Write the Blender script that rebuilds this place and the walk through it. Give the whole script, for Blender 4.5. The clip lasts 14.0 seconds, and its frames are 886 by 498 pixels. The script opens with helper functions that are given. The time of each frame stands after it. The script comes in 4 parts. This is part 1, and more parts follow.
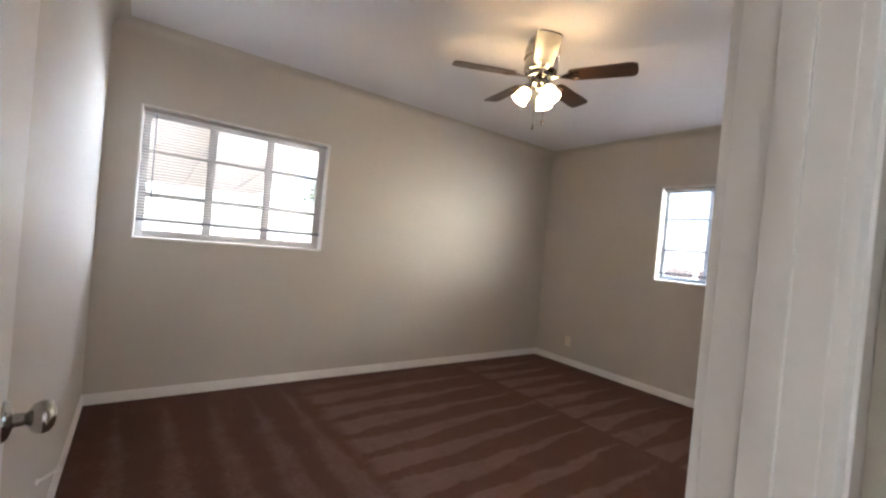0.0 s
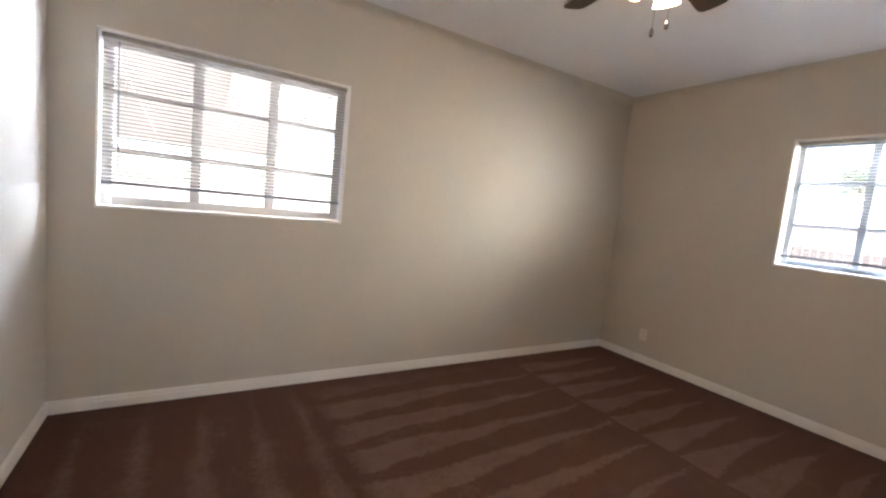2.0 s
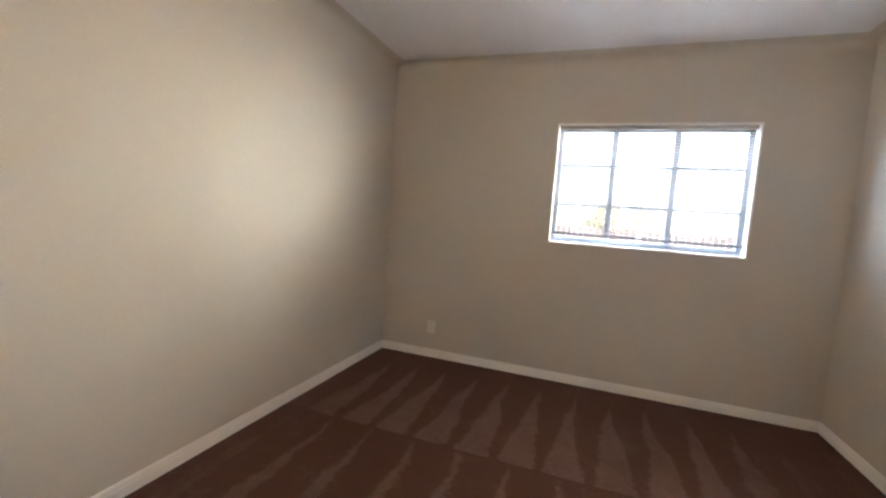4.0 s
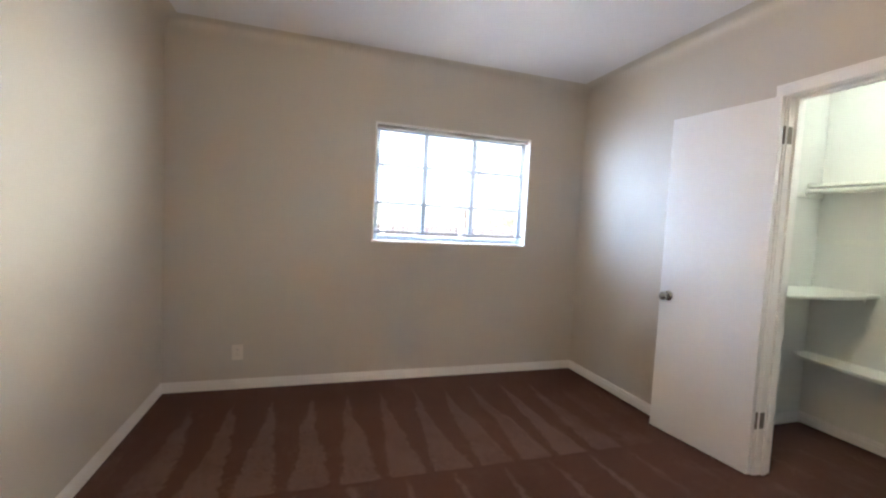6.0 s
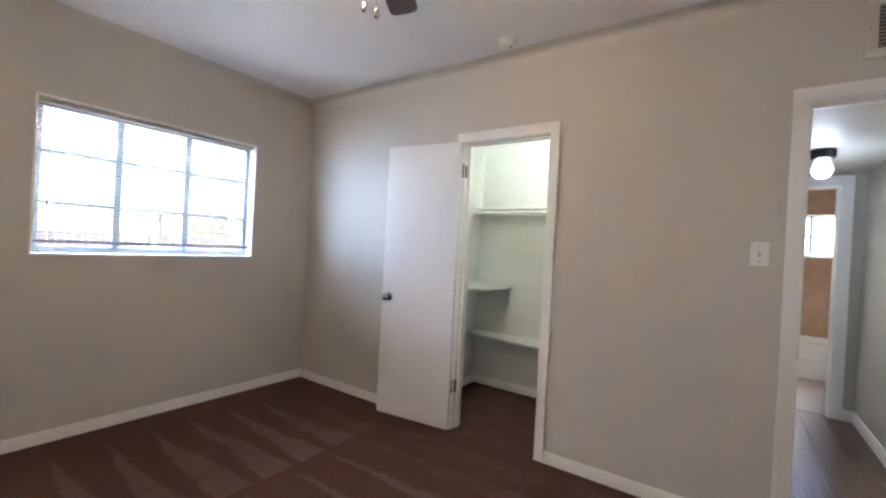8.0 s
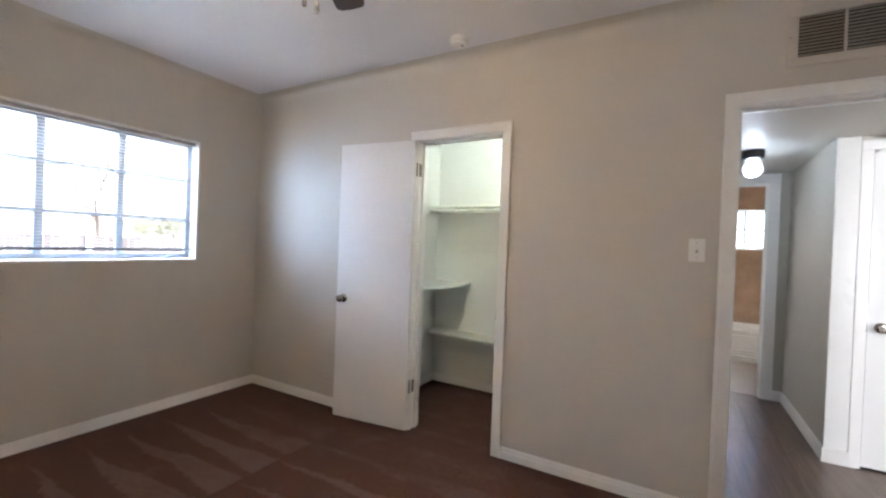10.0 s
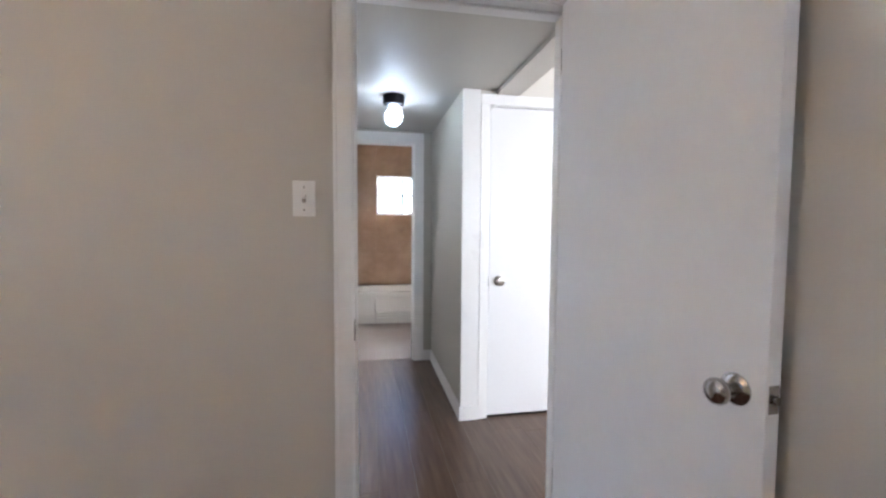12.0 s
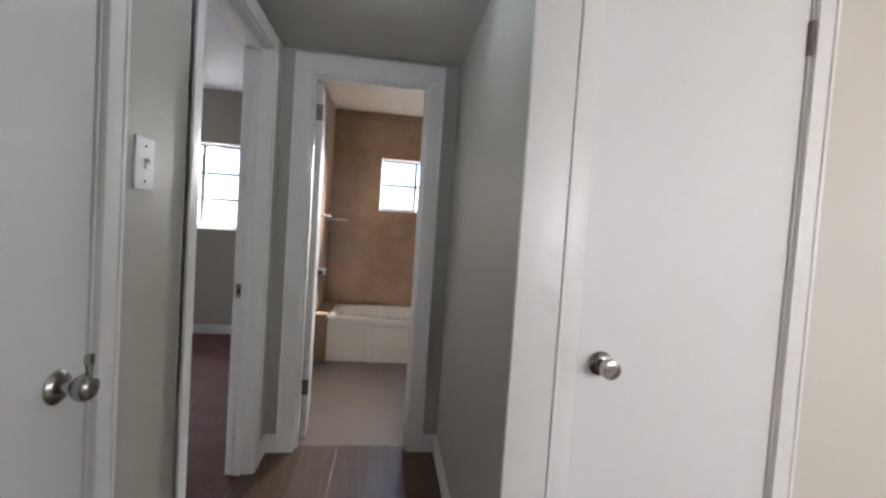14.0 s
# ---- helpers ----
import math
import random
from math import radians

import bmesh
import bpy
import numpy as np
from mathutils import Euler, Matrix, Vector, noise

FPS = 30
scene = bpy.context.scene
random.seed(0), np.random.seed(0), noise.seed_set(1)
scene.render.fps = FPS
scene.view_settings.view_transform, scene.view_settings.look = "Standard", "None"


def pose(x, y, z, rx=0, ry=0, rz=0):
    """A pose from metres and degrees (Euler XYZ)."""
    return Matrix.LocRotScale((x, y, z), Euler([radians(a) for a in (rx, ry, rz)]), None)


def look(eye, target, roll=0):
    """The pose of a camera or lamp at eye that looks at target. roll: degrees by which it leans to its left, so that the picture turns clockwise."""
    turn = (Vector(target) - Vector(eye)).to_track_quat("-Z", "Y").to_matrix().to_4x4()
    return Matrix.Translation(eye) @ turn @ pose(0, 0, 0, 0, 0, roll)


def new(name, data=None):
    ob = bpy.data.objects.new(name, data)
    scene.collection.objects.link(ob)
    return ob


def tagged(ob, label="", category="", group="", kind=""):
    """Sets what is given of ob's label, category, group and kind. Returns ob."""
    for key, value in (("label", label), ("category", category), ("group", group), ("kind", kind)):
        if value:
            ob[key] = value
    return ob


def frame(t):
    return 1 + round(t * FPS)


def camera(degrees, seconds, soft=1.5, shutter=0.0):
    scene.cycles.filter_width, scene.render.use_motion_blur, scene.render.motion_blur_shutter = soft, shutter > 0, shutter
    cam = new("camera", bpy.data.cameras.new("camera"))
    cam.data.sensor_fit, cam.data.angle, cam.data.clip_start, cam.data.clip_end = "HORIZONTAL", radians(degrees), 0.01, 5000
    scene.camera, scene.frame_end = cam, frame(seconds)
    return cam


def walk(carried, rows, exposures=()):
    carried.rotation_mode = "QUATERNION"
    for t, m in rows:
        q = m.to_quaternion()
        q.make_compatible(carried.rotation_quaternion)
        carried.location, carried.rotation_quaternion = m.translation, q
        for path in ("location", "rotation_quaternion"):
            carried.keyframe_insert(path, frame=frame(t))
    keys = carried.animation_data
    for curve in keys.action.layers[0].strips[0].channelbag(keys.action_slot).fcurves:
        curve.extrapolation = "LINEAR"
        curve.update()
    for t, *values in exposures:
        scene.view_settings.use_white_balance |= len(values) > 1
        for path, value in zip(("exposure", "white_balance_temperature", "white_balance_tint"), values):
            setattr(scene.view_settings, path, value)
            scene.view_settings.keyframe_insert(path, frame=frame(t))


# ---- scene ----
# ---- camera and walk ----
cam = camera(93.6, 14.0, soft=2.4)
PATH = [
    (0, (-0.095, -0.232, 1.282), (1.083, 1.384, 1.263), 5.3),
    (0.5, (0.009, -0.092, 1.285), (0.910, 1.692, 1.221), 4.3),
    (1, (0.166, 0.049, 1.298), (0.836, 1.929, 1.177), 5.2),
    (1.5, (0.245, 0.222, 1.288), (1.03, 2.053, 1.118), 5.2),
    (2, (0.319, 0.482, 1.309), (1.346, 2.187, 1.113), 5.7),
    (2.5, (0.446, 0.793, 1.3), (1.646, 2.386, 1.149), 4.9),
    (3, (0.51, 1.053, 1.296), (2.009, 2.365, 1.115), 6.7),
    (3.2, (0.556, 1.137, 1.302), (2.154, 2.325, 1.118), 6.2),
    (5.3, (0.731, 2.205, 1.257), (2.725, 2.079, 1.168), 2.4),
    (5.5, (0.747, 2.245, 1.267), (2.733, 2.018, 1.186), 2.3),
    (6, (0.806, 2.35, 1.291), (2.71, 1.751, 1.172), 2.9),
    (6.5, (0.833, 2.477, 1.304), (2.489, 1.364, 1.158), 0.9),
    (7, (0.794, 2.506, 1.305), (2.114, 1.006, 1.213), 2.1),
    (7.5, (0.779, 2.498, 1.305), (1.946, 0.874, 1.275), 2.7),
    (7.7, (0.790, 2.506, 1.296), (1.945, 0.873, 1.279), 2.9),
    (9.8, (0.792, 2.502, 1.300), (1.821, 0.787, 1.308), 2.4),
    (10, (0.768, 2.47, 1.322), (1.753, 0.73, 1.303), 2.2),
    (10.5, (0.723, 2.33, 1.309), (1.512, 0.493, 1.265), 2.4),
    (11, (0.638, 2.094, 1.295), (1.122, 0.156, 1.194), 2.2),
    (11.5, (0.595, 1.774, 1.268), (0.678, -0.222, 1.166), 0.9),
    (12, (0.488, 1.426, 1.258), (0.127, -0.538, 1.149), 0.4),
    (12.5, (0.384, 1.042, 1.269), (-0.065, -0.907, 1.251), 1.2),
    (13, (0.343, 0.639, 1.236), (-0.225, -1.279, 1.266), 1.8),
    (13.5, (0.24, 0.249, 1.223), (-0.323, -1.67, 1.245), 1.7),
    (14, (0.219, -0.137, 1.224), (-0.041, -2.118, 1.146), 3.8),
]
EXPOSURES = [
    (0.0, 3.4, 5950, 13), (1.5, 3.5, 6050, 13), (3.2, 3.62, 6250, 13), (5.5, 3.68, 5850, 11), (6.5, 3.85, 5800, 11), (7.0, 3.8, 5750, 11),
    (7.5, 3.65, 5600, 11), (10.5, 3.58, 5680, 11), (12.0, 3.6, 5450, 12), (12.5, 3.5, 5750, 12), (13.0, 3.38, 5800, 13), (13.5, 2.98, 5900, 13), (14.0, 2.78, 5900, 13)]
walk(cam, [(t, look(eye, target, roll)) for t, eye, target, roll in PATH], EXPOSURES)

# ---- world, sun, large lights ----
SUN_ELEV, SUN_AZ = 52.0, 225.0
world = bpy.data.worlds.new("sky")
scene.world = world
world.use_nodes = True
wt = world.node_tree
sky = wt.nodes.new("ShaderNodeTexSky")
sky.sky_type, sky.sun_disc = "NISHITA", False
sky.dust_density = 1.0
sky.sun_elevation, sky.sun_rotation = radians(SUN_ELEV), radians(SUN_AZ)
wt.links.new(sky.outputs[0], wt.nodes["Background"].inputs[0])
wt.nodes["Background"].inputs[1].default_value = 0.09

sun = new("sun", bpy.data.lights.new("sun", "SUN"))
sun.data.energy, sun.data.angle, sun.data.color = 2.4, radians(0.5), (1.0, 0.95, 0.88)
az, el = radians(SUN_AZ), radians(SUN_ELEV)
sun.matrix_world = look((math.sin(az) * math.cos(el) * 30, math.cos(az) * math.cos(el) * 30, math.sin(el) * 30), (0, 0, 0))


def sky_lamp(eye, target, sx, sy, watts, colour=(0.80, 0.90, 1.0)):
    """An area lamp outside a window that stands in for the sky's light."""
    ob = new("window_sky_light", bpy.data.lights.new("window_sky_light", "AREA"))
    ob.data.shape, ob.data.size, ob.data.size_y = "RECTANGLE", sx, sy
    ob.data.energy, ob.data.color = watts, colour
    ob.matrix_world = look(eye, target)
    return ob


sky_lamp((5.8, 1.2, 3.5), (3.4, 1.2, 0.9), 2.2, 1.5, 120, (0.84, 0.92, 1.0))
sky_lamp((6.1, -2.3, 2.5), (4.1, 1.2, 1.55), 3.8, 2.8, 135, (1.0, 0.94, 0.74))
sky_lamp((6.1, 4.9, 2.5), (4.1, 1.2, 1.55), 3.0, 2.8, 92, (0.56, 0.75, 1.0))
sky_lamp((3.6, 5.6, 2.3), (0.5, 3.3, 1.5), 2.4, 2.4, 165, (0.86, 0.93, 1.0))
# two lamps in added, unseen living room windows, to brighten the hall
sky_lamp((-2.2, 3.05, 1.5), (-1.6, 0.0, 1.0), 2.3, 1.2, 10, (1.0, 0.95, 0.88))
sky_lamp((-4.25, 0.4, 1.5), (0.0, -0.4, 1.0), 1.9, 1.2, 2.0, (1.0, 0.96, 0.90))
sky_lamp((-0.9, -6.0, 2.4), (0.1, -4.6, 1.7), 0.9, 0.9, 100, (1.0, 0.94, 0.87))
sky_lamp((3.2, -6.3, 2.6), (2.0, -4.7, 1.5), 1.3, 1.0, 38)


# ---- materials ----
class Nodes:
    """A short hand for building a node tree."""

    def __init__(self, name):
        self.mat = bpy.data.materials.new(name)
        self.mat.use_nodes = True
        self.tree = self.mat.node_tree
        self.bsdf = self.tree.nodes["Principled BSDF"]

    def node(self, kind, **values):
        n = self.tree.nodes.new(kind)
        for key, value in values.items():
            n.inputs[key.replace("_", " ")].default_value = value
        return n

    def link(self, a, b):
        self.tree.links.new(a, b)

    def math(self, op, a, b=None, c=None):
        n = self.tree.nodes.new("ShaderNodeMath")
        n.operation = op
        for i, v in enumerate((a, b, c)):
            if v is None:
                continue
            if isinstance(v, (int, float)):
                n.inputs[i].default_value = v
            else:
                self.link(v, n.inputs[i])
        return n.outputs[0]

    def place(self):
        return self.node("ShaderNodeTexCoord").outputs["Object"]

    def noise(self, scale, detail=3.0, where=None, rough=0.55):
        n = self.node("ShaderNodeTexNoise", Scale=scale, Detail=detail, Roughness=rough)
        self.link(where or self.place(), n.inputs["Vector"])
        return n.outputs["Fac"]

    def mix(self, fac, a, b):
        n = self.tree.nodes.new("ShaderNodeMix")
        n.data_type = "RGBA"
        for i, v in ((0, fac), (6, a), (7, b)):
            if isinstance(v, (int, float)):
                n.inputs[i].default_value = v
            elif isinstance(v, tuple):
                n.inputs[i].default_value = (*v, 1)
            else:
                self.link(v, n.inputs[i])
        return n.outputs[2]

    def bump(self, height, strength, distance):
        n = self.node("ShaderNodeBump", Strength=strength, Distance=distance)
        self.link(height, n.inputs["Height"])
        self.link(n.outputs[0], self.bsdf.inputs["Normal"])


def shade(c, k):
    return tuple(v * k for v in c)


def surface(name, colour, rough=0.5, metal=0.0, var=0.08, grain=60.0, blot=1.5, bump=0.15, depth=0.001, spec=0.5):
    """A painted or plain surface with variation at two scales and fine relief."""
    m = Nodes(name)
    big, small = m.noise(blot, 3), m.noise(grain, 4)
    both = m.math("ADD", m.math("MULTIPLY", big, 0.6), m.math("MULTIPLY", small, 0.4))
    span = m.node("ShaderNodeMapRange", From_Min=0.3, From_Max=0.7)
    m.link(both, span.inputs[0])
    m.link(m.mix(span.outputs[0], shade(colour, 1 - var), shade(colour, 1 + var)), m.bsdf.inputs["Base Color"])
    r = m.node("ShaderNodeMapRange", From_Min=0.3, From_Max=0.7, To_Min=max(rough - 0.05, 0.02), To_Max=min(rough + 0.06, 1))
    m.link(big, r.inputs[0])
    m.link(r.outputs[0], m.bsdf.inputs["Roughness"])
    m.bsdf.inputs["Metallic"].default_value = metal
    m.bsdf.inputs["Specular IOR Level"].default_value = spec
    if bump:
        m.bump(small, bump, depth)
    return m.mat


def glow(name, colour, strength):
    m = Nodes(name)
    m.bsdf.inputs["Base Color"].default_value = (0.9, 0.9, 0.9, 1)
    m.bsdf.inputs["Roughness"].default_value = 0.35
    m.bsdf.inputs["Emission Color"].default_value = (*colour, 1)
    m.bsdf.inputs["Emission Strength"].default_value = strength
    return m.mat


def carpet_material():
    """Short brown pile with the wedges and bands that a vacuum cleaner leaves."""
    m = Nodes("carpet")
    where = m.place()
    split = m.node("ShaderNodeSeparateXYZ")
    m.link(where, split.inputs[0])
    wob = m.noise(2.2, 2, where)
    wob2 = m.noise(22.0, 6, where, 0.7)
    sway = m.math("ADD", m.math("MULTIPLY", m.math("SUBTRACT", wob, 0.5), 0.12), m.math("MULTIPLY", m.math("SUBTRACT", wob2, 0.5), 0.10))
    x = m.math("ADD", split.outputs[0], m.math("MULTIPLY", sway, 0.15))
    y = m.math("ADD", split.outputs[1], sway)

    def ramp(v, a, b, lo=0.0, hi=1.0):
        n = m.node("ShaderNodeMapRange", From_Min=a, From_Max=b, To_Min=lo, To_Max=hi)
        m.link(v, n.inputs[0])
        return n.outputs[0]

    def teeth(across, width, soft=0.08, pitch=0.245):
        f = m.math("FRACT", m.math("DIVIDE", across, pitch))
        tri = m.math("MULTIPLY", m.math("ABSOLUTE", m.math("SUBTRACT", f, 0.5)), 2.0)
        return ramp(m.math("SUBTRACT", width, tri), -soft, soft)

    east = teeth(y, ramp(x, 2.80, 3.95, 0.80, -0.05))
    middle = teeth(m.math("ADD", y, m.math("MULTIPLY", x, -0.04)), ramp(x, 1.05, 2.75, 0.72, 0.05), pitch=0.27)
    west = m.math("MULTIPLY", teeth(m.math("ADD", split.outputs[0], m.math("MULTIPLY", sway, 0.6)), ramp(split.outputs[1], 1.4, 3.2, 0.7, 0.1), 0.2, 0.26), 0.75)
    in_east = ramp(x, 2.785, 2.80)
    in_west = ramp(x, 1.10, 1.00)
    pile = m.mix(in_west, m.mix(in_east, middle, east), west)
    seam = m.math("MULTIPLY", ramp(m.math("ABSOLUTE", m.math("SUBTRACT", x, 2.785)), 0.022, 0.008), 0.8)
    pile = m.math("SUBTRACT", pile, seam)
    # lighter tone thins out to the dark one near north and south walls
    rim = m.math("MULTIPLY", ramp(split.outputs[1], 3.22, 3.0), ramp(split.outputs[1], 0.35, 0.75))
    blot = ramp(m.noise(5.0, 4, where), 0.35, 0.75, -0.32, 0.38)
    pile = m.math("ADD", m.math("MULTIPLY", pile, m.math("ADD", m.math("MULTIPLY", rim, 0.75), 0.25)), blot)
    fine = m.noise(420.0, 2, where)
    scuff = ramp(m.noise(38.0, 5, where, 0.7), 0.38, 0.66, -0.30, 0.30)
    pile = m.math("ADD", pile, scuff)
    tone = m.mix(pile, CARPET_DARK, CARPET_LIGHT)
    speck = m.mix(ramp(fine, 0.25, 0.75), (0.55, 0.55, 0.55), (1.4, 1.4, 1.4))
    mul = m.tree.nodes.new("ShaderNodeMix")
    mul.data_type, mul.blend_type = "RGBA", "MULTIPLY"
    mul.inputs[0].default_value = 1.0
    m.link(tone, mul.inputs[6])
    m.link(speck, mul.inputs[7])
    m.link(mul.outputs[2], m.bsdf.inputs["Base Color"])
    m.bsdf.inputs["Roughness"].default_value = 0.95
    m.bsdf.inputs["Specular IOR Level"].default_value = 0.15
    m.bsdf.inputs["Sheen Weight"].default_value = 0.1
    m.bsdf.inputs["Sheen Tint"].default_value = (0.8, 0.55, 0.5, 1)
    m.bump(m.math("ADD", fine, m.math("MULTIPLY", pile, 0.3)), 0.6, 0.004)
    return m.mat


def plank_material():
    """Grey-brown vinyl wood plank; the tone changes from plank to plank."""
    m = Nodes("vinyl_plank")
    where = m.place()
    stretch = m.node("ShaderNodeMapping")
    stretch.inputs["Scale"].default_value = (28, 2.2, 28)
    m.link(where, stretch.inputs[0])
    info = m.node("ShaderNodeObjectInfo").outputs["Random"]
    grain = m.noise(1.0, 6, stretch.outputs[0], 0.65)
    fine = m.noise(60.0, 3, stretch.outputs[0])
    n = m.node("ShaderNodeMapRange", From_Min=0.3, From_Max=0.72)
    m.link(m.math("ADD", m.math("MULTIPLY", grain, 0.75), m.math("MULTIPLY", info, 0.03)), n.inputs[0])
    m.link(m.mix(n.outputs[0], (0.085, 0.047, 0.027), (0.210, 0.136, 0.088)), m.bsdf.inputs["Base Color"])
    m.bsdf.inputs["Roughness"].default_value = 0.30
    m.bump(m.math("ADD", grain, m.math("MULTIPLY", fine, 0.3)), 0.08, 0.001)
    return m.mat


def stone_tile_material():
    """Warm tan stone-look panels with soft clouds and veins."""
    m = Nodes("tan_stone_tile")
    where = m.place()
    info = m.node("ShaderNodeObjectInfo").outputs["Random"]
    cloud = m.noise(2.4, 6, where, 0.65)
    vein = m.noise(7.0, 8, where, 0.7)
    v = m.math("ADD", m.math("MULTIPLY", cloud, 0.7), m.math("ADD", m.math("MULTIPLY", vein, 0.3), m.math("MULTIPLY", info, 0.08)))
    n = m.node("ShaderNodeMapRange", From_Min=0.35, From_Max=0.7)
    m.link(v, n.inputs[0])
    m.link(m.mix(n.outputs[0], (0.25, 0.150, 0.090), (0.46, 0.315, 0.210)), m.bsdf.inputs["Base Color"])
    m.bsdf.inputs["Roughness"].default_value = 0.3
    m.bump(vein, 0.05, 0.001)
    return m.mat


def glass_material():
    m = Nodes("window_glass")
    m.bsdf.inputs["Base Color"].default_value = (0.97, 0.99, 0.99, 1)
    m.bsdf.inputs["Roughness"].default_value = 0.0
    m.bsdf.inputs["IOR"].default_value = 1.45
    m.bsdf.inputs["Transmission Weight"].default_value = 1.0
    return m.mat


def jar_material():
    """Clear pressed glass, slightly frosted."""
    m = Nodes("pressed_jar_glass")
    m.bsdf.inputs["Base Color"].default_value = (0.96, 0.98, 1.0, 1)
    m.bsdf.inputs["Roughness"].default_value = 0.22
    m.bsdf.inputs["IOR"].default_value = 1.3
    m.bsdf.inputs["Transmission Weight"].default_value = 1.0
    return m.mat


def leaf_material(name, a, b):
    m = Nodes(name)
    n = m.node("ShaderNodeNewGeometry").outputs["Random Per Island"]
    m.link(m.mix(n, a, b), m.bsdf.inputs["Base Color"])
    m.bsdf.inputs["Roughness"].default_value = 0.6
    return m.mat


CARPET_DARK, CARPET_LIGHT = (0.086, 0.040, 0.030), (0.158, 0.096, 0.077)
WALL = surface("greige_wall_paint", (0.585, 0.548, 0.492), 0.50, var=0.03, grain=140, blot=0.8, bump=0.10, depth=0.0008, spec=0.22)
# hall and second bedroom walls: base colour darker than WALL
HALL = surface("hall_wall_tone", (0.475, 0.45, 0.385), 0.42, var=0.03, grain=140, blot=0.8, bump=0.10, depth=0.0008)
CREAM = surface("living_wall_paint", (0.66, 0.62, 0.55), 0.5, var=0.03, grain=140, blot=0.8, bump=0.10, depth=0.0008)
CEILING = surface("ceiling_paint", (0.76, 0.76, 0.79), 0.7, var=0.03, grain=90, blot=0.9, bump=0.25, depth=0.0015)
# hall ceiling: base colour darker and warmer than CEILING
HALLCEIL = surface("hall_ceiling_tone", (0.60, 0.575, 0.52), 0.55, var=0.04, grain=90, blot=0.9, bump=0.25, depth=0.0015)
CLOSET = surface("closet_wall_paint", (0.76, 0.77, 0.72), 0.55, var=0.03, grain=120, bump=0.12)
WHITE = surface("white_gloss_paint", (0.85, 0.835, 0.81), 0.32, var=0.03, grain=50, blot=2, bump=0.06)
DOOR = surface("white_door_paint", (0.80, 0.79, 0.78), 0.45, var=0.025, grain=40, blot=1.2, bump=0.06)
SHELF = surface("white_shelf_paint", (0.78, 0.79, 0.72), 0.4, var=0.04, grain=50, bump=0.08)
NICKEL = surface("brushed_nickel", (0.46, 0.44, 0.41), 0.18, 1.0, var=0.08, grain=200, blot=30, bump=0.03)
DARKMETAL = surface("worn_dark_metal", (0.20, 0.18, 0.16), 0.4, 0.9, var=0.15, grain=150, blot=30, bump=0.05)
BLACK = surface("black_metal", (0.025, 0.025, 0.03), 0.4, 0.6, var=0.2, grain=100, bump=0.05)
PLASTIC = surface("white_plastic", (0.80, 0.79, 0.76), 0.3, var=0.02, grain=60, bump=0.0)
IVORY = surface("wall_coloured_plastic", (0.76, 0.71, 0.63), 0.35, var=0.02, grain=60, bump=0.0)
BLADE = surface("dark_walnut_blade", (0.030, 0.015, 0.010), 0.35, var=0.35, grain=90, blot=9, bump=0.08)
# white slats, base colour lowered so that they read as backlit
SLAT = surface("backlit_blind_slat", (0.40, 0.365, 0.335), 0.45, var=0.03, grain=30, bump=0.0)
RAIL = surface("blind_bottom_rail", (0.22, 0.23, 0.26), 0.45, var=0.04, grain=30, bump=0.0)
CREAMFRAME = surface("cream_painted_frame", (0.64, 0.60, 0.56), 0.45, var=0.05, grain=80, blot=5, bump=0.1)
# base colour darkened so that backlit bars stand out from bright panes
FRAME = surface("darkened_grey_frame", (0.20, 0.225, 0.265), 0.45, var=0.05, grain=80, blot=5, bump=0.1)
# grey-brown for the grille slats and the small slots
DRAB = surface("drab_grey_brown", (0.36, 0.33, 0.29), 0.6, var=0.2, grain=120, blot=15, bump=0.1)
# near-black colour that stands in for shade inside holes, slots and the duct
VOID = surface("painted_dark", (0.03, 0.028, 0.025), 0.9, var=0.2, bump=0.0)
TUB = surface("white_enamel", (0.82, 0.79, 0.74), 0.16, var=0.02, grain=20, bump=0.0)
BATHFLOOR = surface("pale_vinyl_floor", (0.205, 0.160, 0.130), 0.35, var=0.07, grain=25, blot=3, bump=0.05)
BATHCEIL = surface("bath_ceiling_paint", (0.74, 0.68, 0.60), 0.6, var=0.03, bump=0.15)
CARPET = carpet_material()
PLANK = plank_material()
STONE = stone_tile_material()
GLASS = glass_material()
JAR = jar_material()
WARM = glow("lit_frosted_glass", (1.0, 0.64, 0.29), 5.8)
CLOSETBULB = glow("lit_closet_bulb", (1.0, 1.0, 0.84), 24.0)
COOL = glow("lit_cool_bulb", (0.86, 0.94, 1.0), 3.8)
STUCCO = surface("pale_stucco", (0.68, 0.62, 0.55), 0.9, var=0.08, grain=60, bump=0.4, depth=0.004)
SOFFIT = surface("beige_exterior_paint", (0.86, 0.80, 0.74), 0.75, var=0.07, grain=40, blot=2, bump=0.2)
ROOFING = surface("pale_roofing", (0.52, 0.50, 0.47), 0.9, var=0.12, grain=20, bump=0.3, depth=0.01)
EARTH = surface("dry_ground", (0.42, 0.35, 0.27), 0.95, var=0.22, grain=6, blot=0.25, bump=0.4, depth=0.02)
FENCEWOOD = surface("weathered_fence_wood", (0.085, 0.065, 0.055), 0.85, var=0.3, grain=25, blot=2.5, bump=0.3)
POSTPAINT = surface("white_fence_post", (0.72, 0.71, 0.69), 0.7, var=0.08, bump=0.2)
BARK = surface("tree_bark", (0.13, 0.09, 0.065), 0.9, var=0.3, grain=30, blot=4, bump=0.6, depth=0.02)
LEAVES = leaf_material("green_leaves", (0.045, 0.085, 0.03), (0.12, 0.16, 0.06))
PALELEAVES = leaf_material("pale_dry_leaves", (0.24, 0.23, 0.12), (0.40, 0.37, 0.22))
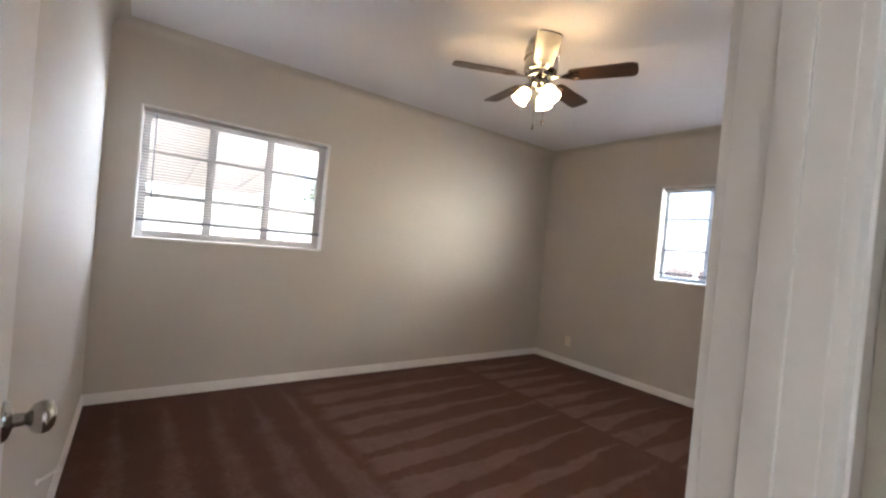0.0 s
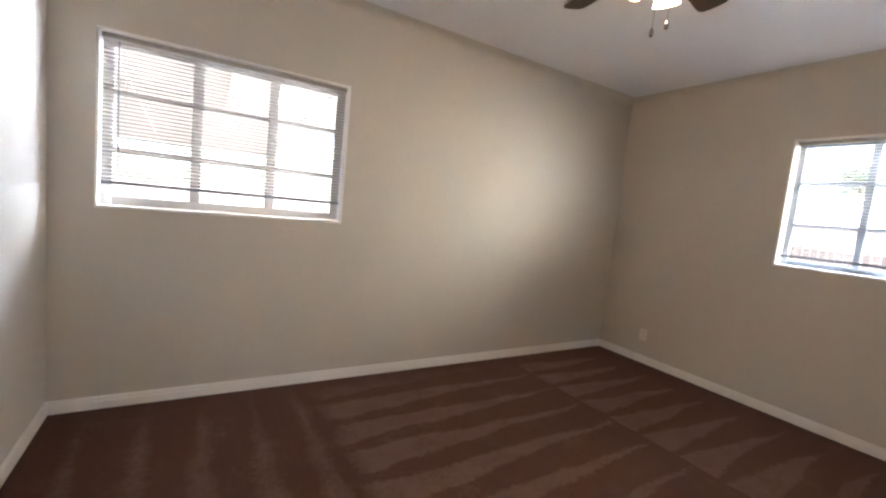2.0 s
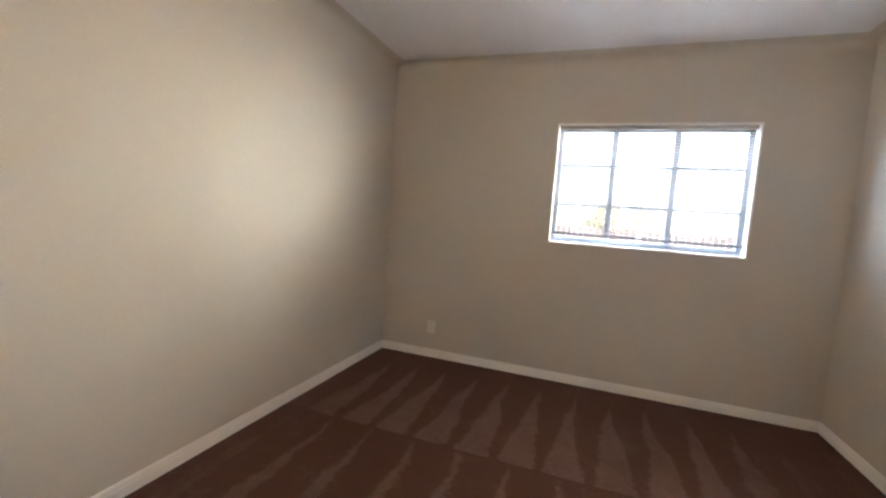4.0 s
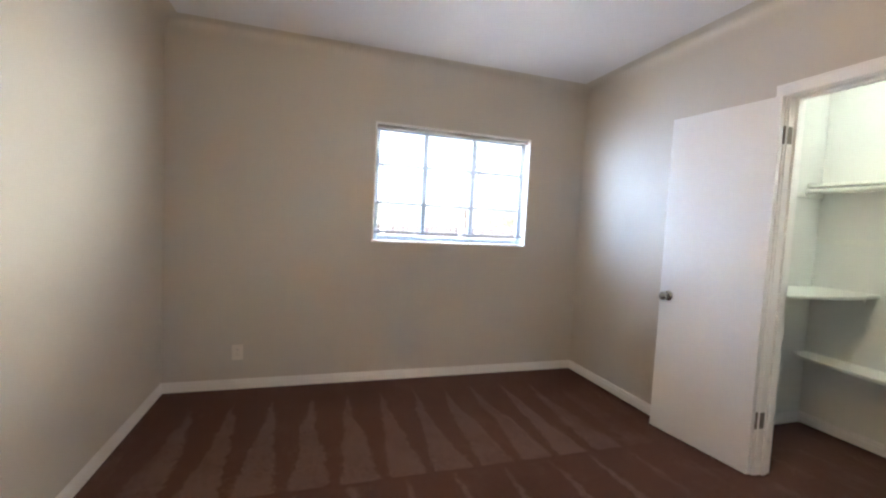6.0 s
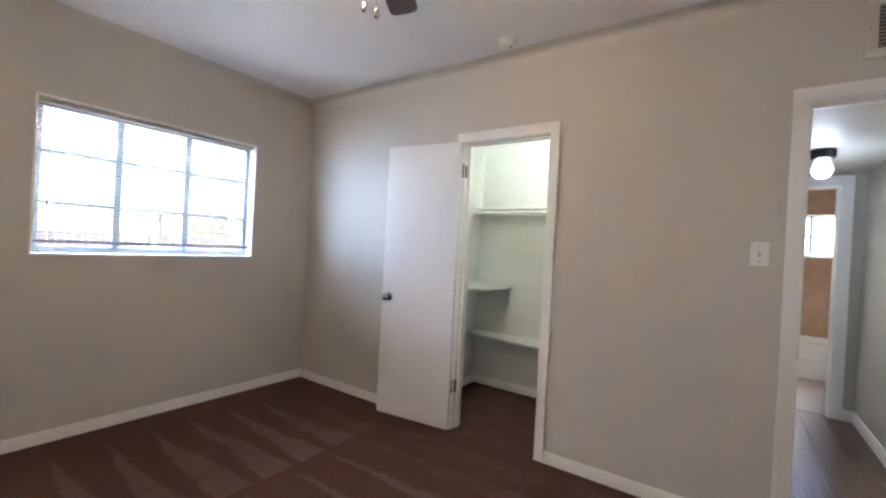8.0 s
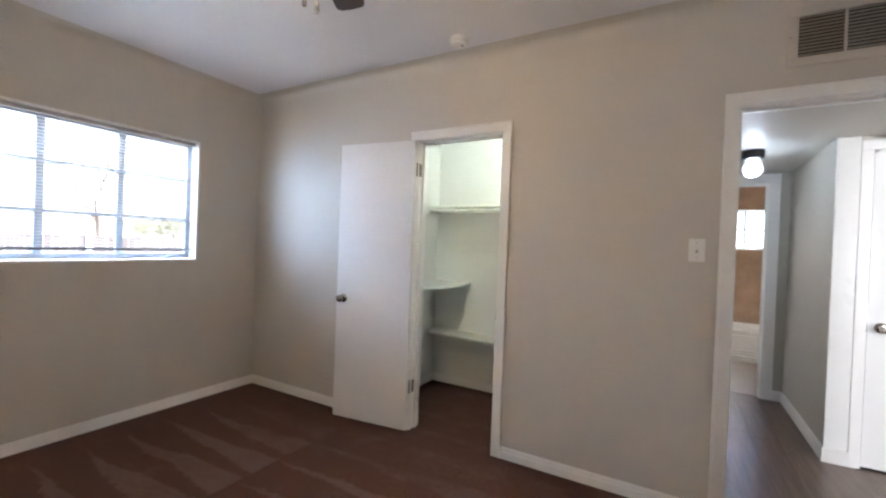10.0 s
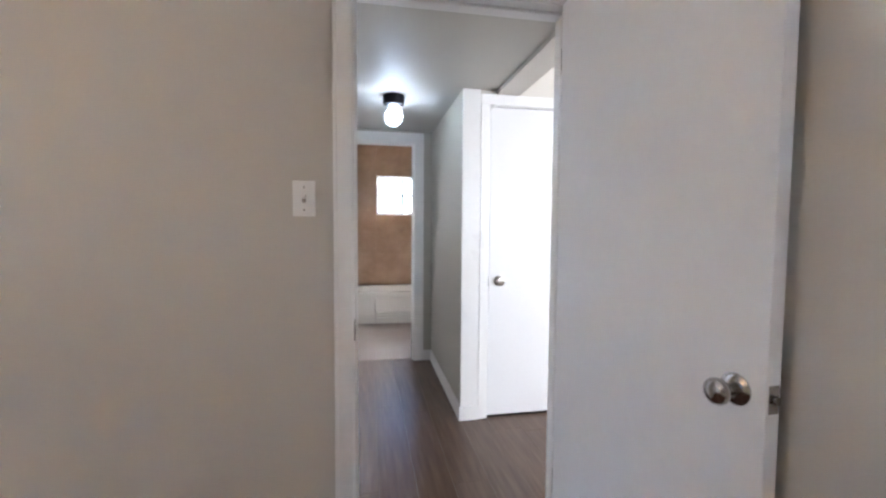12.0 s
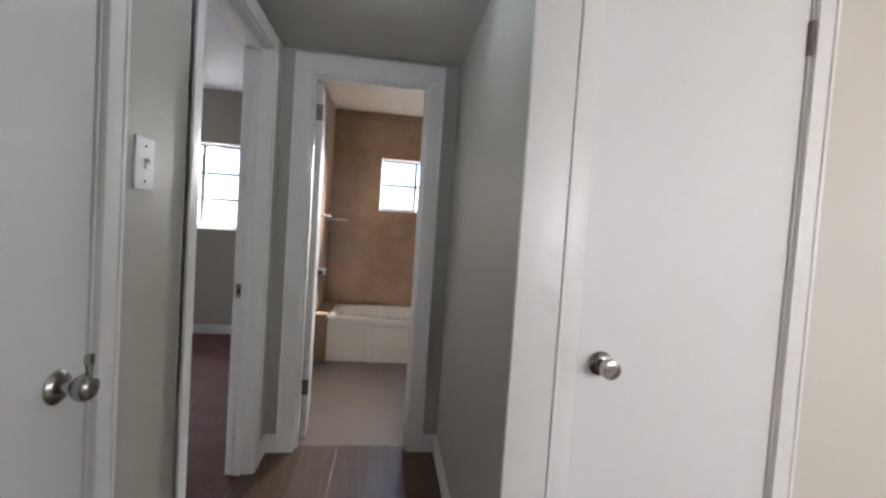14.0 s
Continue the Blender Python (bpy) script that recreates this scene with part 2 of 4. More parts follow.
CARPAINT = surface("blue_car_paint", (0.10, 0.16, 0.30), 0.2, 0.3, var=0.03, bump=0.0)
TYRE = surface("black_rubber", (0.02, 0.02, 0.02), 0.8, var=0.1, bump=0.1)
CARGLASS = surface("dark_car_glass", (0.02, 0.025, 0.03), 0.05, var=0.0, bump=0.0)


# ---- mesh helpers ----
def box(bm, x0, x1, y0, y1, z0, z1, bevel=0.0, m=None):
    got = bmesh.ops.create_cube(bm, size=1.0)["verts"]
    for v in got:
        v.co = Vector(((x0 + x1) / 2 + v.co.x * (x1 - x0), (y0 + y1) / 2 + v.co.y * (y1 - y0), (z0 + z1) / 2 + v.co.z * (z1 - z0)))
    if m is not None:
        bmesh.ops.transform(bm, matrix=m, verts=got)
    if bevel:
        edges = list({e for v in got for e in v.link_edges})
        bmesh.ops.bevel(bm, geom=edges, offset=bevel, segments=2, profile=0.6, affect="EDGES")
    return bm


def boxed(*a, **k):
    return box(bmesh.new(), *a, **k)


def lathe(bm, profile, seg=20, m=None):
    """Turns (radius, height) points round the local z axis."""
    m = m or Matrix()
    rings = []
    for r, z in profile:
        if r < 1e-6:
            rings.append([bm.verts.new(m @ Vector((0, 0, z)))])
        else:
            rings.append([bm.verts.new(m @ Vector((r * math.cos(2 * math.pi * i / seg), r * math.sin(2 * math.pi * i / seg), z))) for i in range(seg)])
    for a, b in zip(rings, rings[1:]):
        for i in range(seg):
            j = (i + 1) % seg
            if len(a) == 1 and len(b) == 1:
                continue
            if len(a) == 1:
                bm.faces.new((a[0], b[j], b[i]))
            elif len(b) == 1:
                bm.faces.new((a[i], a[j], b[0]))
            else:
                bm.faces.new((a[i], a[j], b[j], b[i]))
    return bm


def rod(bm, p, q, r, seg=12, r2=None):
    p, q = Vector(p), Vector(q)
    turn = (q - p).to_track_quat("Z", "Y").to_matrix().to_4x4()
    n = (q - p).length
    return lathe(bm, [(0, 0), (r, 0), (r if r2 is None else r2, n), (0, n)], seg, Matrix.Translation(p) @ turn)


def prism(bm, outline, z0, z1, m=None):
    """A slab over a flat outline of (x, y) points."""
    m = m or Matrix()
    low = [bm.verts.new(m @ Vector((x, y, z0))) for x, y in outline]
    top = [bm.verts.new(m @ Vector((x, y, z1))) for x, y in outline]
    n = len(outline)
    bm.faces.new(low[::-1])
    bm.faces.new(top)
    for i in range(n):
        j = (i + 1) % n
        bm.faces.new((low[i], low[j], top[j], top[i]))
    return bm


def part(name, bm, material, parent=None, label="", smooth=35):
    """Links a bmesh as one mesh object, under a thing or a part if one is given."""
    bmesh.ops.recalc_face_normals(bm, faces=bm.faces[:])
    if smooth:
        for f in bm.faces:
            f.smooth = True
        for e in bm.edges:
            if len(e.link_faces) == 2:
                a, b = sorted(f.calc_area() for f in e.link_faces)
                e.smooth = e.calc_face_angle(3.0) < radians(smooth) and not (b > 0.0004 and b > 20 * a)
    me = bpy.data.meshes.new(name)
    bm.to_mesh(me)
    bm.free()
    me.materials.append(material)
    ob = new(name, me)
    ob.parent = parent
    if label:
        ob["label"] = label
    return ob


def thing(name, m, label, category, group="", kind=""):
    ob = new(name)
    ob.empty_display_size = 0.1
    ob.matrix_world = m
    return tagged(ob, label, category, group, kind)


def structure(name, bm, material, label, category, smooth=35):
    return tagged(part(name, bm, material, None, "", smooth), label, category, "", "structure")


def wall(name, axis, c0, c1, u0, u1, z0, z1, holes, material, label):
    """A wall between c0 and c1 across its axis, from u0 to u1, with holes (u0, u1, z0, z1) through it."""
    us = sorted({u0, u1, *(h[0] for h in holes), *(h[1] for h in holes)})
    zs = sorted({z0, z1, *(h[2] for h in holes), *(h[3] for h in holes)})
    us, zs = [u for u in us if u0 <= u <= u1], [z for z in zs if z0 <= z <= z1]
    solid = {}
    for i in range(len(us) - 1):
        for k in range(len(zs) - 1):
            u, z = (us[i] + us[i + 1]) / 2, (zs[k] + zs[k + 1]) / 2
            solid[i, k] = not any(h[0] < u < h[1] and h[2] < z < h[3] for h in holes)
    bm = bmesh.new()
    made = {}

    def at(c, u, z):
        p = (c, u, z) if axis == "x" else (u, c, z)
        if p not in made:
            made[p] = bm.verts.new(p)
        return made[p]

    for (i, k), full in solid.items():
        if not full:
            continue
        a, b, lo, hi = us[i], us[i + 1], zs[k], zs[k + 1]
        for c in (c0, c1):
            bm.faces.new((at(c, a, lo), at(c, b, lo), at(c, b, hi), at(c, a, hi)))
        for di, dk, p, q in ((-1, 0, (a, lo), (a, hi)), (1, 0, (b, lo), (b, hi)), (0, -1, (a, lo), (b, lo)), (0, 1, (a, hi), (b, hi))):
            if not solid.get((i + di, k + dk), False):
                bm.faces.new((at(c0, *p), at(c1, *p), at(c1, *q), at(c0, *q)))
    return structure(name, bm, material, label, "wall", smooth=0)


# ---- the house: walls, floors, ceilings ----
X0, X1, Y0, Y1, H = -0.335, 4.122, 0.0, 3.340, 2.586
TOP = 2.70
W1 = (-0.145, 1.194, 1.128, 2.060)      # north window: x, z
W2 = (0.543, 1.906, 1.122, 2.068)     # east window: y, z
ED = (-0.248, 0.548, -0.1, 2.063)     # bedroom door hole
CD = (1.745, 2.403, -0.1, 2.063)      # closet door hole
HX, HS, HC = 0.812, -2.402, 2.120      # hall: east face, south face, ceiling
CB, CE = -1.05, 2.83                  # closet: back and east faces

wall("wall_north", "y", Y1, Y1 + 0.16, X0 - 0.12, X1 + 0.16, -0.45, TOP, [W1], WALL, "greige painted bedroom wall with a wide window")
wall("wall_east", "x", X1, X1 + 0.16, -5.04, Y1, -0.45, TOP, [W2], WALL, "greige painted bedroom wall with a window and an outlet")
wall("wall_south", "y", -0.115, Y0, X0 - 0.12, X1, -0.45, TOP, [ED, CD], WALL, "greige painted bedroom wall with two doorways")
wall("wall_west", "x", X0 - 0.12, X0, Y0, Y1, -0.45, TOP, [], WALL, "plain greige painted bedroom wall")

# cove between the walls and the ceiling
bm = bmesh.new()
R = 0.158
rings = []
for i in range(17):
    a = i / 16 * math.pi / 2
    d, z = R * (1 - max(math.cos(a), 0.0) ** 0.55) + 0.0005, H - 0.11 + 0.11 * math.sin(a) ** 0.55
    rings.append([bm.verts.new(p) for p in ((X0 + d, Y0 + d, z), (X1 - d, Y0 + d, z), (X1 - d, Y1 - d, z), (X0 + d, Y1 - d, z))])
for a, b in zip(rings, rings[1:]):
    for i in range(4):
        j = (i + 1) % 4
        bm.faces.new((a[i], a[j], b[j], b[i]))
structure("trim_cove", bm, WALL, "greige plaster cove between walls and ceiling", "cove", 30)
structure("ceiling", boxed(X0 - 0.1, X1 + 0.1, Y0 - 0.1, Y1 + 0.1, H - 0.001, H + 0.1), CEILING, "flat pale grey painted bedroom ceiling", "ceiling", 0)
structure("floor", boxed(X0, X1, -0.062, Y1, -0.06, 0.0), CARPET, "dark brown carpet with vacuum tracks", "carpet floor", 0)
structure("floor_closet", boxed(1.5, 2.9, -1.1, -0.063, -0.06, -0.001), CARPET, "dark brown carpet inside the closet", "carpet floor", 0)

# closet shell
wall("wall_closet_back", "y", CB - 0.115, CB, 1.43, CE + 0.1, -0.1, TOP, [], CLOSET, "pale cream closet back wall")
wall("wall_closet_east", "x", CE, CE + 0.1, CB, -0.116, -0.1, TOP, [], CLOSET, "pale cream closet side wall")
wall("wall_closet_west", "x", 1.43, 1.55, CB, -0.116, -0.1, TOP, [], CLOSET, "pale cream closet side wall")
structure("ceiling_closet", boxed(1.5, CE + 0.05, CB - 0.05, -0.1, 2.44, 2.5), CLOSET, "cream closet ceiling", "ceiling", 0)

# hall
BR2 = (-2.208, -1.472, -0.1, 2.038)
LIN = (-1.080, -0.312, -0.1, 2.038)
BATH = (0.044, 0.675, -0.1, 2.023)
HP = -1.164                           # face of the wall with the closed white door
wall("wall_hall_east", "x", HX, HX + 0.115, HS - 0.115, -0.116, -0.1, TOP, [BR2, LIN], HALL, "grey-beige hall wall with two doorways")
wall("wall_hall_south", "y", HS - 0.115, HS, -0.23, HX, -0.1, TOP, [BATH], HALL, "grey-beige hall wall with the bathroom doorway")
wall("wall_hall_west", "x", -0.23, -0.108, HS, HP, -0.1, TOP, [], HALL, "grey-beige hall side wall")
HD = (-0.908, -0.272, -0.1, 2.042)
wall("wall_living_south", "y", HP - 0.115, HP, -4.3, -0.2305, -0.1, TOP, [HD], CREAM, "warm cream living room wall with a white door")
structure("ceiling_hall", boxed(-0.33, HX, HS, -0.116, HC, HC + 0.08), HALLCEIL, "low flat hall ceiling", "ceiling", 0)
structure("trim_header", boxed(-0.48, -0.331, HP + 0.001, -0.116, 2.098, TOP), CREAM, "cream header beam between hall and living room", "beam", 0)
structure("ceiling_living", boxed(-4.3, -0.481, HP + 0.001, 3.1, 2.305, 2.42), CREAM, "cream living room ceiling", "ceiling", 0)
# unseen walls, each opened for a window added as a light source
wall("wall_living_west", "x", -4.42, -4.2, -1.4, 3.2, -0.1, TOP, [(-0.6, 1.4, 0.85, 2.1)], CREAM, "unseen cream living room wall with an added window")
wall("wall_living_north", "y", 3.0, 3.12, -4.2, X0 - 0.121, -0.1, TOP, [(-3.4, -1.0, 0.85, 2.1)], CREAM, "unseen cream living room wall with an added wide window")
structure("trim_corner_board", boxed(-0.224, -0.1065, HP, HP + 0.016, 0.0, HC - 0.001, 0.002), WHITE, "white painted corner board at the hall opening", "trim")

# bathroom and second bedroom shells
BW = (-0.30, 0.345, 1.417, 1.975)
BX = 0.86                             # bathroom: east face
W4 = (1.40, 2.62, 1.10, 2.005)
BY, B2Y = -4.66, -4.77
wall("wall_bath_back", "y", BY - 0.16, BY, -0.92, BX, -0.45, TOP, [BW], STONE, "tan bathroom back wall with a small window")
wall("wall_bath_east", "x", BX, HX + 0.115, BY - 0.16, HS - 0.1155, -0.1, TOP, [], CREAM, "plain bathroom side wall")
wall("wall_bath_west", "x", -0.92, -0.8, BY, HS - 0.116, -0.1, TOP, [], CREAM, "plain bathroom side wall")
wall("wall_bath_north", "y", HS - 0.115, HS - 0.01, -0.92, -0.231, -0.1, TOP, [], CREAM, "plain bathroom wall")
structure("ceiling_bath", boxed(-0.85, BX, BY, HS - 0.116, 2.446, 2.52), BATHCEIL, "pale cream bathroom ceiling", "ceiling", 0)
structure("floor_bath", boxed(-0.85, BX, BY, -2.46, -0.06, 0.0), BATHFLOOR, "pale pinkish vinyl bathroom floor", "vinyl floor", 0)
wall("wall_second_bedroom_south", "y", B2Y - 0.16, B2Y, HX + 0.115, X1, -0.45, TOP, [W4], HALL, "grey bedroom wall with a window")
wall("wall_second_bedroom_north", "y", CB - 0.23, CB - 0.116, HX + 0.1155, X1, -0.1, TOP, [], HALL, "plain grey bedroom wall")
structure("ceiling_second_bedroom", boxed(HX + 0.1, X1, B2Y, CB - 0.1, 2.54, 2.64), CEILING, "pale bedroom ceiling", "ceiling", 0)
structure("floor_second_bedroom", boxed(HX + 0.06, X1, B2Y, CB - 0.1, -0.06, 0.001), CARPET, "dark brown carpet in the second bedroom", "carpet floor", 0)
# unseen slab added above the rooms to block the sky's light
structure("roof", boxed(-4.6, X1 + 0.35, -5.3, Y1 + 0.35, TOP + 0.002, TOP + 0.14), ROOFING, "unseen slab over the house, added to keep daylight out", "roof", 0)


# ---- trim ----
def run(name, p, q, inward, h=0.073, material=None, label="white stepped baseboard along the wall"):
    """A moulded baseboard from p to q on the floor; inward is the way from the wall into the room."""
    p, q, n = Vector((*p, 0)), Vector((*q, 0)), Vector((*inward, 0))
    prof = ((0.0, 0.0), (0.013, 0.0), (0.013, h * 0.62), (0.0095, h * 0.67), (0.0095, h * 0.86), (0.004, h), (0.0, h))
    bm = bmesh.new()
    a = [bm.verts.new(p + n * d + Vector((0, 0, z))) for d, z in prof]
    b = [bm.verts.new(q + n * d + Vector((0, 0, z))) for d, z in prof]
    for i in range(len(prof)):
        j = (i + 1) % len(prof)
        bm.faces.new((a[i], a[j], b[j], b[i]))
    bm.faces.new(a)
    bm.faces.new(b[::-1])
    return structure(name, bm, material or WHITE, label, "baseboard", 20)


run("baseboard", (X0, Y1), (X1, Y1), (0, -1))
run("baseboard", (X1, Y0), (X1, Y1), (-1, 0))
run("baseboard", (X0, 0.02), (X0, Y1), (1, 0))
run("baseboard", (2.455, Y0), (X1, Y0), (0, 1))
run("baseboard", (0.596, Y0), (1.697, Y0), (0, 1))
run("baseboard", (1.55, CB), (CE, CB), (0, 1))
run("baseboard", (CE, CB), (CE, -0.13), (-1, 0))
run("baseboard", (-0.108, HS), (-0.108, HP + 0.016), (1, 0), 0.095)
run("baseboard", (-0.108, HS), (-0.034, HS), (0, 1), 0.095)
run("baseboard", (0.753, HS), (HX, HS), (0, 1), 0.095)
run("baseboard", (HX, -2.258), (HX, HS), (-1, 0), 0.095)
run("baseboard", (HX, -1.424), (HX, -1.130), (-1, 0), 0.095)
run("baseboard", (-4.2, HP), (-0.958, HP), (0, 1), 0.095)
run("baseboard", (HX + 0.115, B2Y), (X1, B2Y), (0, 1), 0.095)
structure("trim_plinth", boxed(-0.228, -0.094, HP + 0.016, HP + 0.028, 0.0, 0.095, 0.002), WHITE, "white baseboard return at the corner board", "trim")
structure("trim_threshold", boxed(-0.23, 0.53, -0.085, -0.055, -0.004, 0.004, 0.002), DARKMETAL, "thin metal strip between carpet and plank floor", "threshold")


# ---- doors ----
def casing(door, m, u0, u1, top, w=0.06, t=0.016, side=1):
    """Casing round an opening from u0 to u1 in the local x, on the face at local y = 0, standing out along side."""
    y0, y1 = (0.0, t) if side > 0 else (-t, 0.0)
    b0, b1 = (0.0, t + 0.004) if side > 0 else (-t - 0.004, 0.0)
    for a, b, o in ((u0 - w - 0.005, u0 - 0.005, u0 - w - 0.005), (u1 + 0.005, u1 + w + 0.005, u1 + w - 0.007)):
        bm = boxed(a, b, y0, y1, 0.0, top + 0.005, 0.004, m)
        box(bm, o, o + 0.012, b0, b1, 0.0, top + 0.004, 0.003, m)
        part("casing", bm, WHITE, door)
    bm = boxed(u0 - w - 0.005, u1 + w + 0.005, y0, y1, top + 0.0055, top + w + 0.008, 0.004, m)
    box(bm, u0 - w - 0.005, u1 + w + 0.005, b0, b1, top + w - 0.004, top + w + 0.008, 0.003, m)
    part("casing", bm, WHITE, door)


def lining(door, m, u0, u1, top, depth=0.117, stop=0.045):
    """The jambs and the stop; the wall lies between local y = 0 and -depth."""
    d0, d1 = -depth, 0.001
    for a, b in ((u0 - 0.018, u0), (u1, u1 + 0.018)):
        part("jamb", boxed(a, b, d0, d1, 0.0, top + 0.018, 0.002, m), WHITE, door)
    part("head_jamb", boxed(u0, u1, d0, d1, top, top + 0.018, 0.002, m), WHITE, door)
    for a, b in ((u0, u0 + 0.011), (u1 - 0.011, u1)):
        part("stop", boxed(a, b, -stop - 0.035, -stop, 0.0, top - 0.0005, 0.002, m), WHITE, door)
    part("stop", boxed(u0 + 0.011, u1 - 0.011, -stop - 0.035, -stop, top - 0.011, top, 0.002, m), WHITE, door)


def knob(leaf, x, y, z, side, material, round_head=True):
    """A rosette, neck and knob that stand out along side * y from a leaf's face."""
    m = Matrix.Translation((x, y, z)) @ Matrix.Rotation(radians(-90 * side), 4, "X")
    part("rosette", lathe(bmesh.new(), [(0, 0), (0.033, 0), (0.033, 0.003), (0.027, 0.009), (0.014, 0.013), (0, 0.013)], 24, m), material, leaf)
    prof = [(0.0, 0.008), (0.0115, 0.010), (0.0105, 0.026), (0.014, 0.031), (0.022, 0.036), (0.0265, 0.044), (0.0275, 0.051), (0.025, 0.058), (0.018, 0.063), (0.009, 0.0655), (0.0, 0.066)]
    if not round_head:
        prof = [(0.0, 0.008), (0.012, 0.010), (0.012, 0.024), (0.019, 0.029), (0.0255, 0.040), (0.0265, 0.055), (0.024, 0.060), (0.014, 0.0615), (0.013, 0.059), (0.0, 0.059)]
    return part("knob", lathe(bmesh.new(), prof, 24, m), material, leaf)


def leaf(door, hinge, turn, width, height, side, gap=0.012, knob_z=0.90, back=0.062, material=None, knobs=(1, -1), hinges=(0.31, 1.845), plate_on=True, metal=None, headed=True):
    """A flush door leaf from its hinge line; its body lies on the left of it for side 1, on the right for side -1."""
    material, metal = material or DOOR, metal or NICKEL
    ob = part("door_leaf", boxed(0.003, width, min(0, side * 0.035), max(0, side * 0.035), gap, height, 0.0025), material, door)
    ob.matrix_world = Matrix.Translation((*hinge, 0)) @ Matrix.Rotation(radians(turn), 4, "Z")
    mid = side * 0.0175
    for s in knobs:
        knob(ob, width - back, mid + s * 0.0176, knob_z, s, metal, headed)
    part("latch_plate", boxed(width - 0.0015, width + 0.0015, mid - 0.0125, mid + 0.0125, knob_z - 0.028, knob_z + 0.028, 0.0008), metal, ob)
    part("latch", boxed(width + 0.001, width + 0.010, mid - 0.006, mid + 0.006, knob_z - 0.008, knob_z + 0.008, 0.002), metal, ob)
    for z in hinges:
        bm = bmesh.new() if not plate_on else boxed(0.0015, 0.0045, side * 0.002 - (0.033 if side < 0 else 0), side * 0.002 + (0.033 if side > 0 else 0), z - 0.044, z + 0.044)
        rod(bm, (0.0, -side * 0.005, z - 0.046), (0.0, -side * 0.005, z + 0.046), 0.0062, 10)
        part("hinge", bm, DARKMETAL, ob, "dull metal butt hinge")
    return ob


def plates(door, spots, material):
    for a in spots:
        part("hinge_plate", boxed(*a), material, door)


def door(name, label):
    return thing(name, Matrix(), label, "door", "", "structure")


I = Matrix()
# bedroom door, standing open against the west wall
d1 = door("door_1", "white flush bedroom door standing wide open into the room")
lining(d1, I, -0.23, 0.53, 2.045)
casing(d1, I, -0.23, 0.53, 2.045, side=1)
casing(d1, Matrix.Translation((0, -0.115, 0)), -0.23, 0.53, 2.045, side=-1)
leaf(d1, (-0.228, 0.010), 95.0, 0.765, 2.04, -1, material=DOOR, knob_z=0.930)
plates(d1, [(-0.2305, -0.228, -0.034, -0.002, z - 0.044, z + 0.044) for z in (0.31, 1.845)], DARKMETAL)
part("strike_plate", boxed(0.527, 0.531, -0.036, -0.004, 0.865, 0.935, 0.0008), NICKEL, d1)
# dark box laid on the plate for the shade of its hole
part("strike_hole_shade", boxed(0.526, 0.5275, -0.027, -0.013, 0.885, 0.915), VOID, d1)

# closet door, folded back beside its opening
d2 = door("door_2", "white flush closet door folded back against the wall")
lining(d2, I, 1.763, 2.385, 2.045)
casing(d2, I, 1.763, 2.385, 2.045, side=1)
leaf(d2, (2.389, 0.022), 7.2, 0.615, 2.042, 1, material=DOOR, knobs=(1,), plate_on=False)
plates(d2, [(2.383, 2.3855, -0.034, -0.002, z - 0.044, z + 0.044) for z in (0.31, 1.845)], DARKMETAL)
part("strike_plate", boxed(1.7625, 1.766, -0.036, -0.004, 0.865, 0.935, 0.0008), NICKEL, d2)

# white door beside the hall, closed
d3 = door("door_3", "closed white flush door beside the hall corner")
m3 = Matrix.Translation((0, HP, 0))
lining(d3, m3, -0.890, -0.290, 2.024)
casing(d3, m3, -0.890, -0.290, 2.024, side=1)
leaf(d3, (-0.888, HP - 0.003), 0, 0.595, 2.018, -1, material=DOOR, knobs=(1,), headed=False, back=0.065, knob_z=0.905, hinges=(0.313, 1.82))
part("strike_plate", boxed(-0.2915, -0.2885, HP - 0.006, HP + 0.0015, 0.87, 0.935, 0.0008), NICKEL, d3)
bm = bmesh.new()
rod(bm, (-0.290, HP + 0.018, 2.000), (-0.338, HP + 0.024, 2.034), 0.006, 10)
rod(bm, (-0.281, HP + 0.016, 1.993), (-0.290, HP + 0.018, 2.000), 0.009, 10)
part("door_catch", bm, WHITE, d3, "small white hook at the top corner")

# bathroom door, open into the bathroom
d4 = door("door_4", "white bathroom door standing open inwards")
m4 = Matrix.Translation((0, HS, 0))
lining(d4, m4, 0.062, 0.657, 2.005, stop=0.03)
casing(d4, m4, 0.062, 0.657, 2.005, w=0.088, side=1)
leaf(d4, (0.655, HS - 0.124), -82.5, 0.588, 1.998, -1, material=DOOR, hinges=(0.30, 1.84))
plates(d4, [(0.6545, 0.658, HS - 0.115, HS - 0.082, z - 0.046, z + 0.046) for z in (0.30, 1.84)], NICKEL)

# linen door in the hall, closed; local x runs along -y here
east = Matrix.Translation((HX, 0, 0)) @ Matrix.Rotation(radians(90), 4, "Z")
d5 = door("door_5", "closed white linen closet door in the hall")
lining(d5, east, -1.062, -0.330, 2.02)
casing(d5, east, -1.062, -0.330, 2.02, side=1)
l5 = leaf(d5, (HX + 0.003, -0.333), -90, 0.726, 2.015, 1, material=DOOR, knobs=(-1,), back=0.075, knob_z=0.89)
bm = bmesh.new()
rod(bm, (0.664, -0.046, 0.905), (0.664, -0.046, 0.945), 0.006, 10)
box(bm, 0.657, 0.671, -0.052, -0.040, 0.930, 0.950, 0.002)
part("thumb_latch", bm, NICKEL, l5)
part("backing", boxed(HX + 0.09, HX + 0.114, -1.062, -0.330, 0.0, 2.02), CLOSET, d5)
part("backing", boxed(-0.890, -0.290, HP - 0.114, HP - 0.094, 0.0, 2.024), CLOSET, d3)

# doorway to the second bedroom, with its door out of sight
d6 = door("door_6", "white cased doorway to the second bedroom")
lining(d6, east, -2.19, -1.49, 2.02)
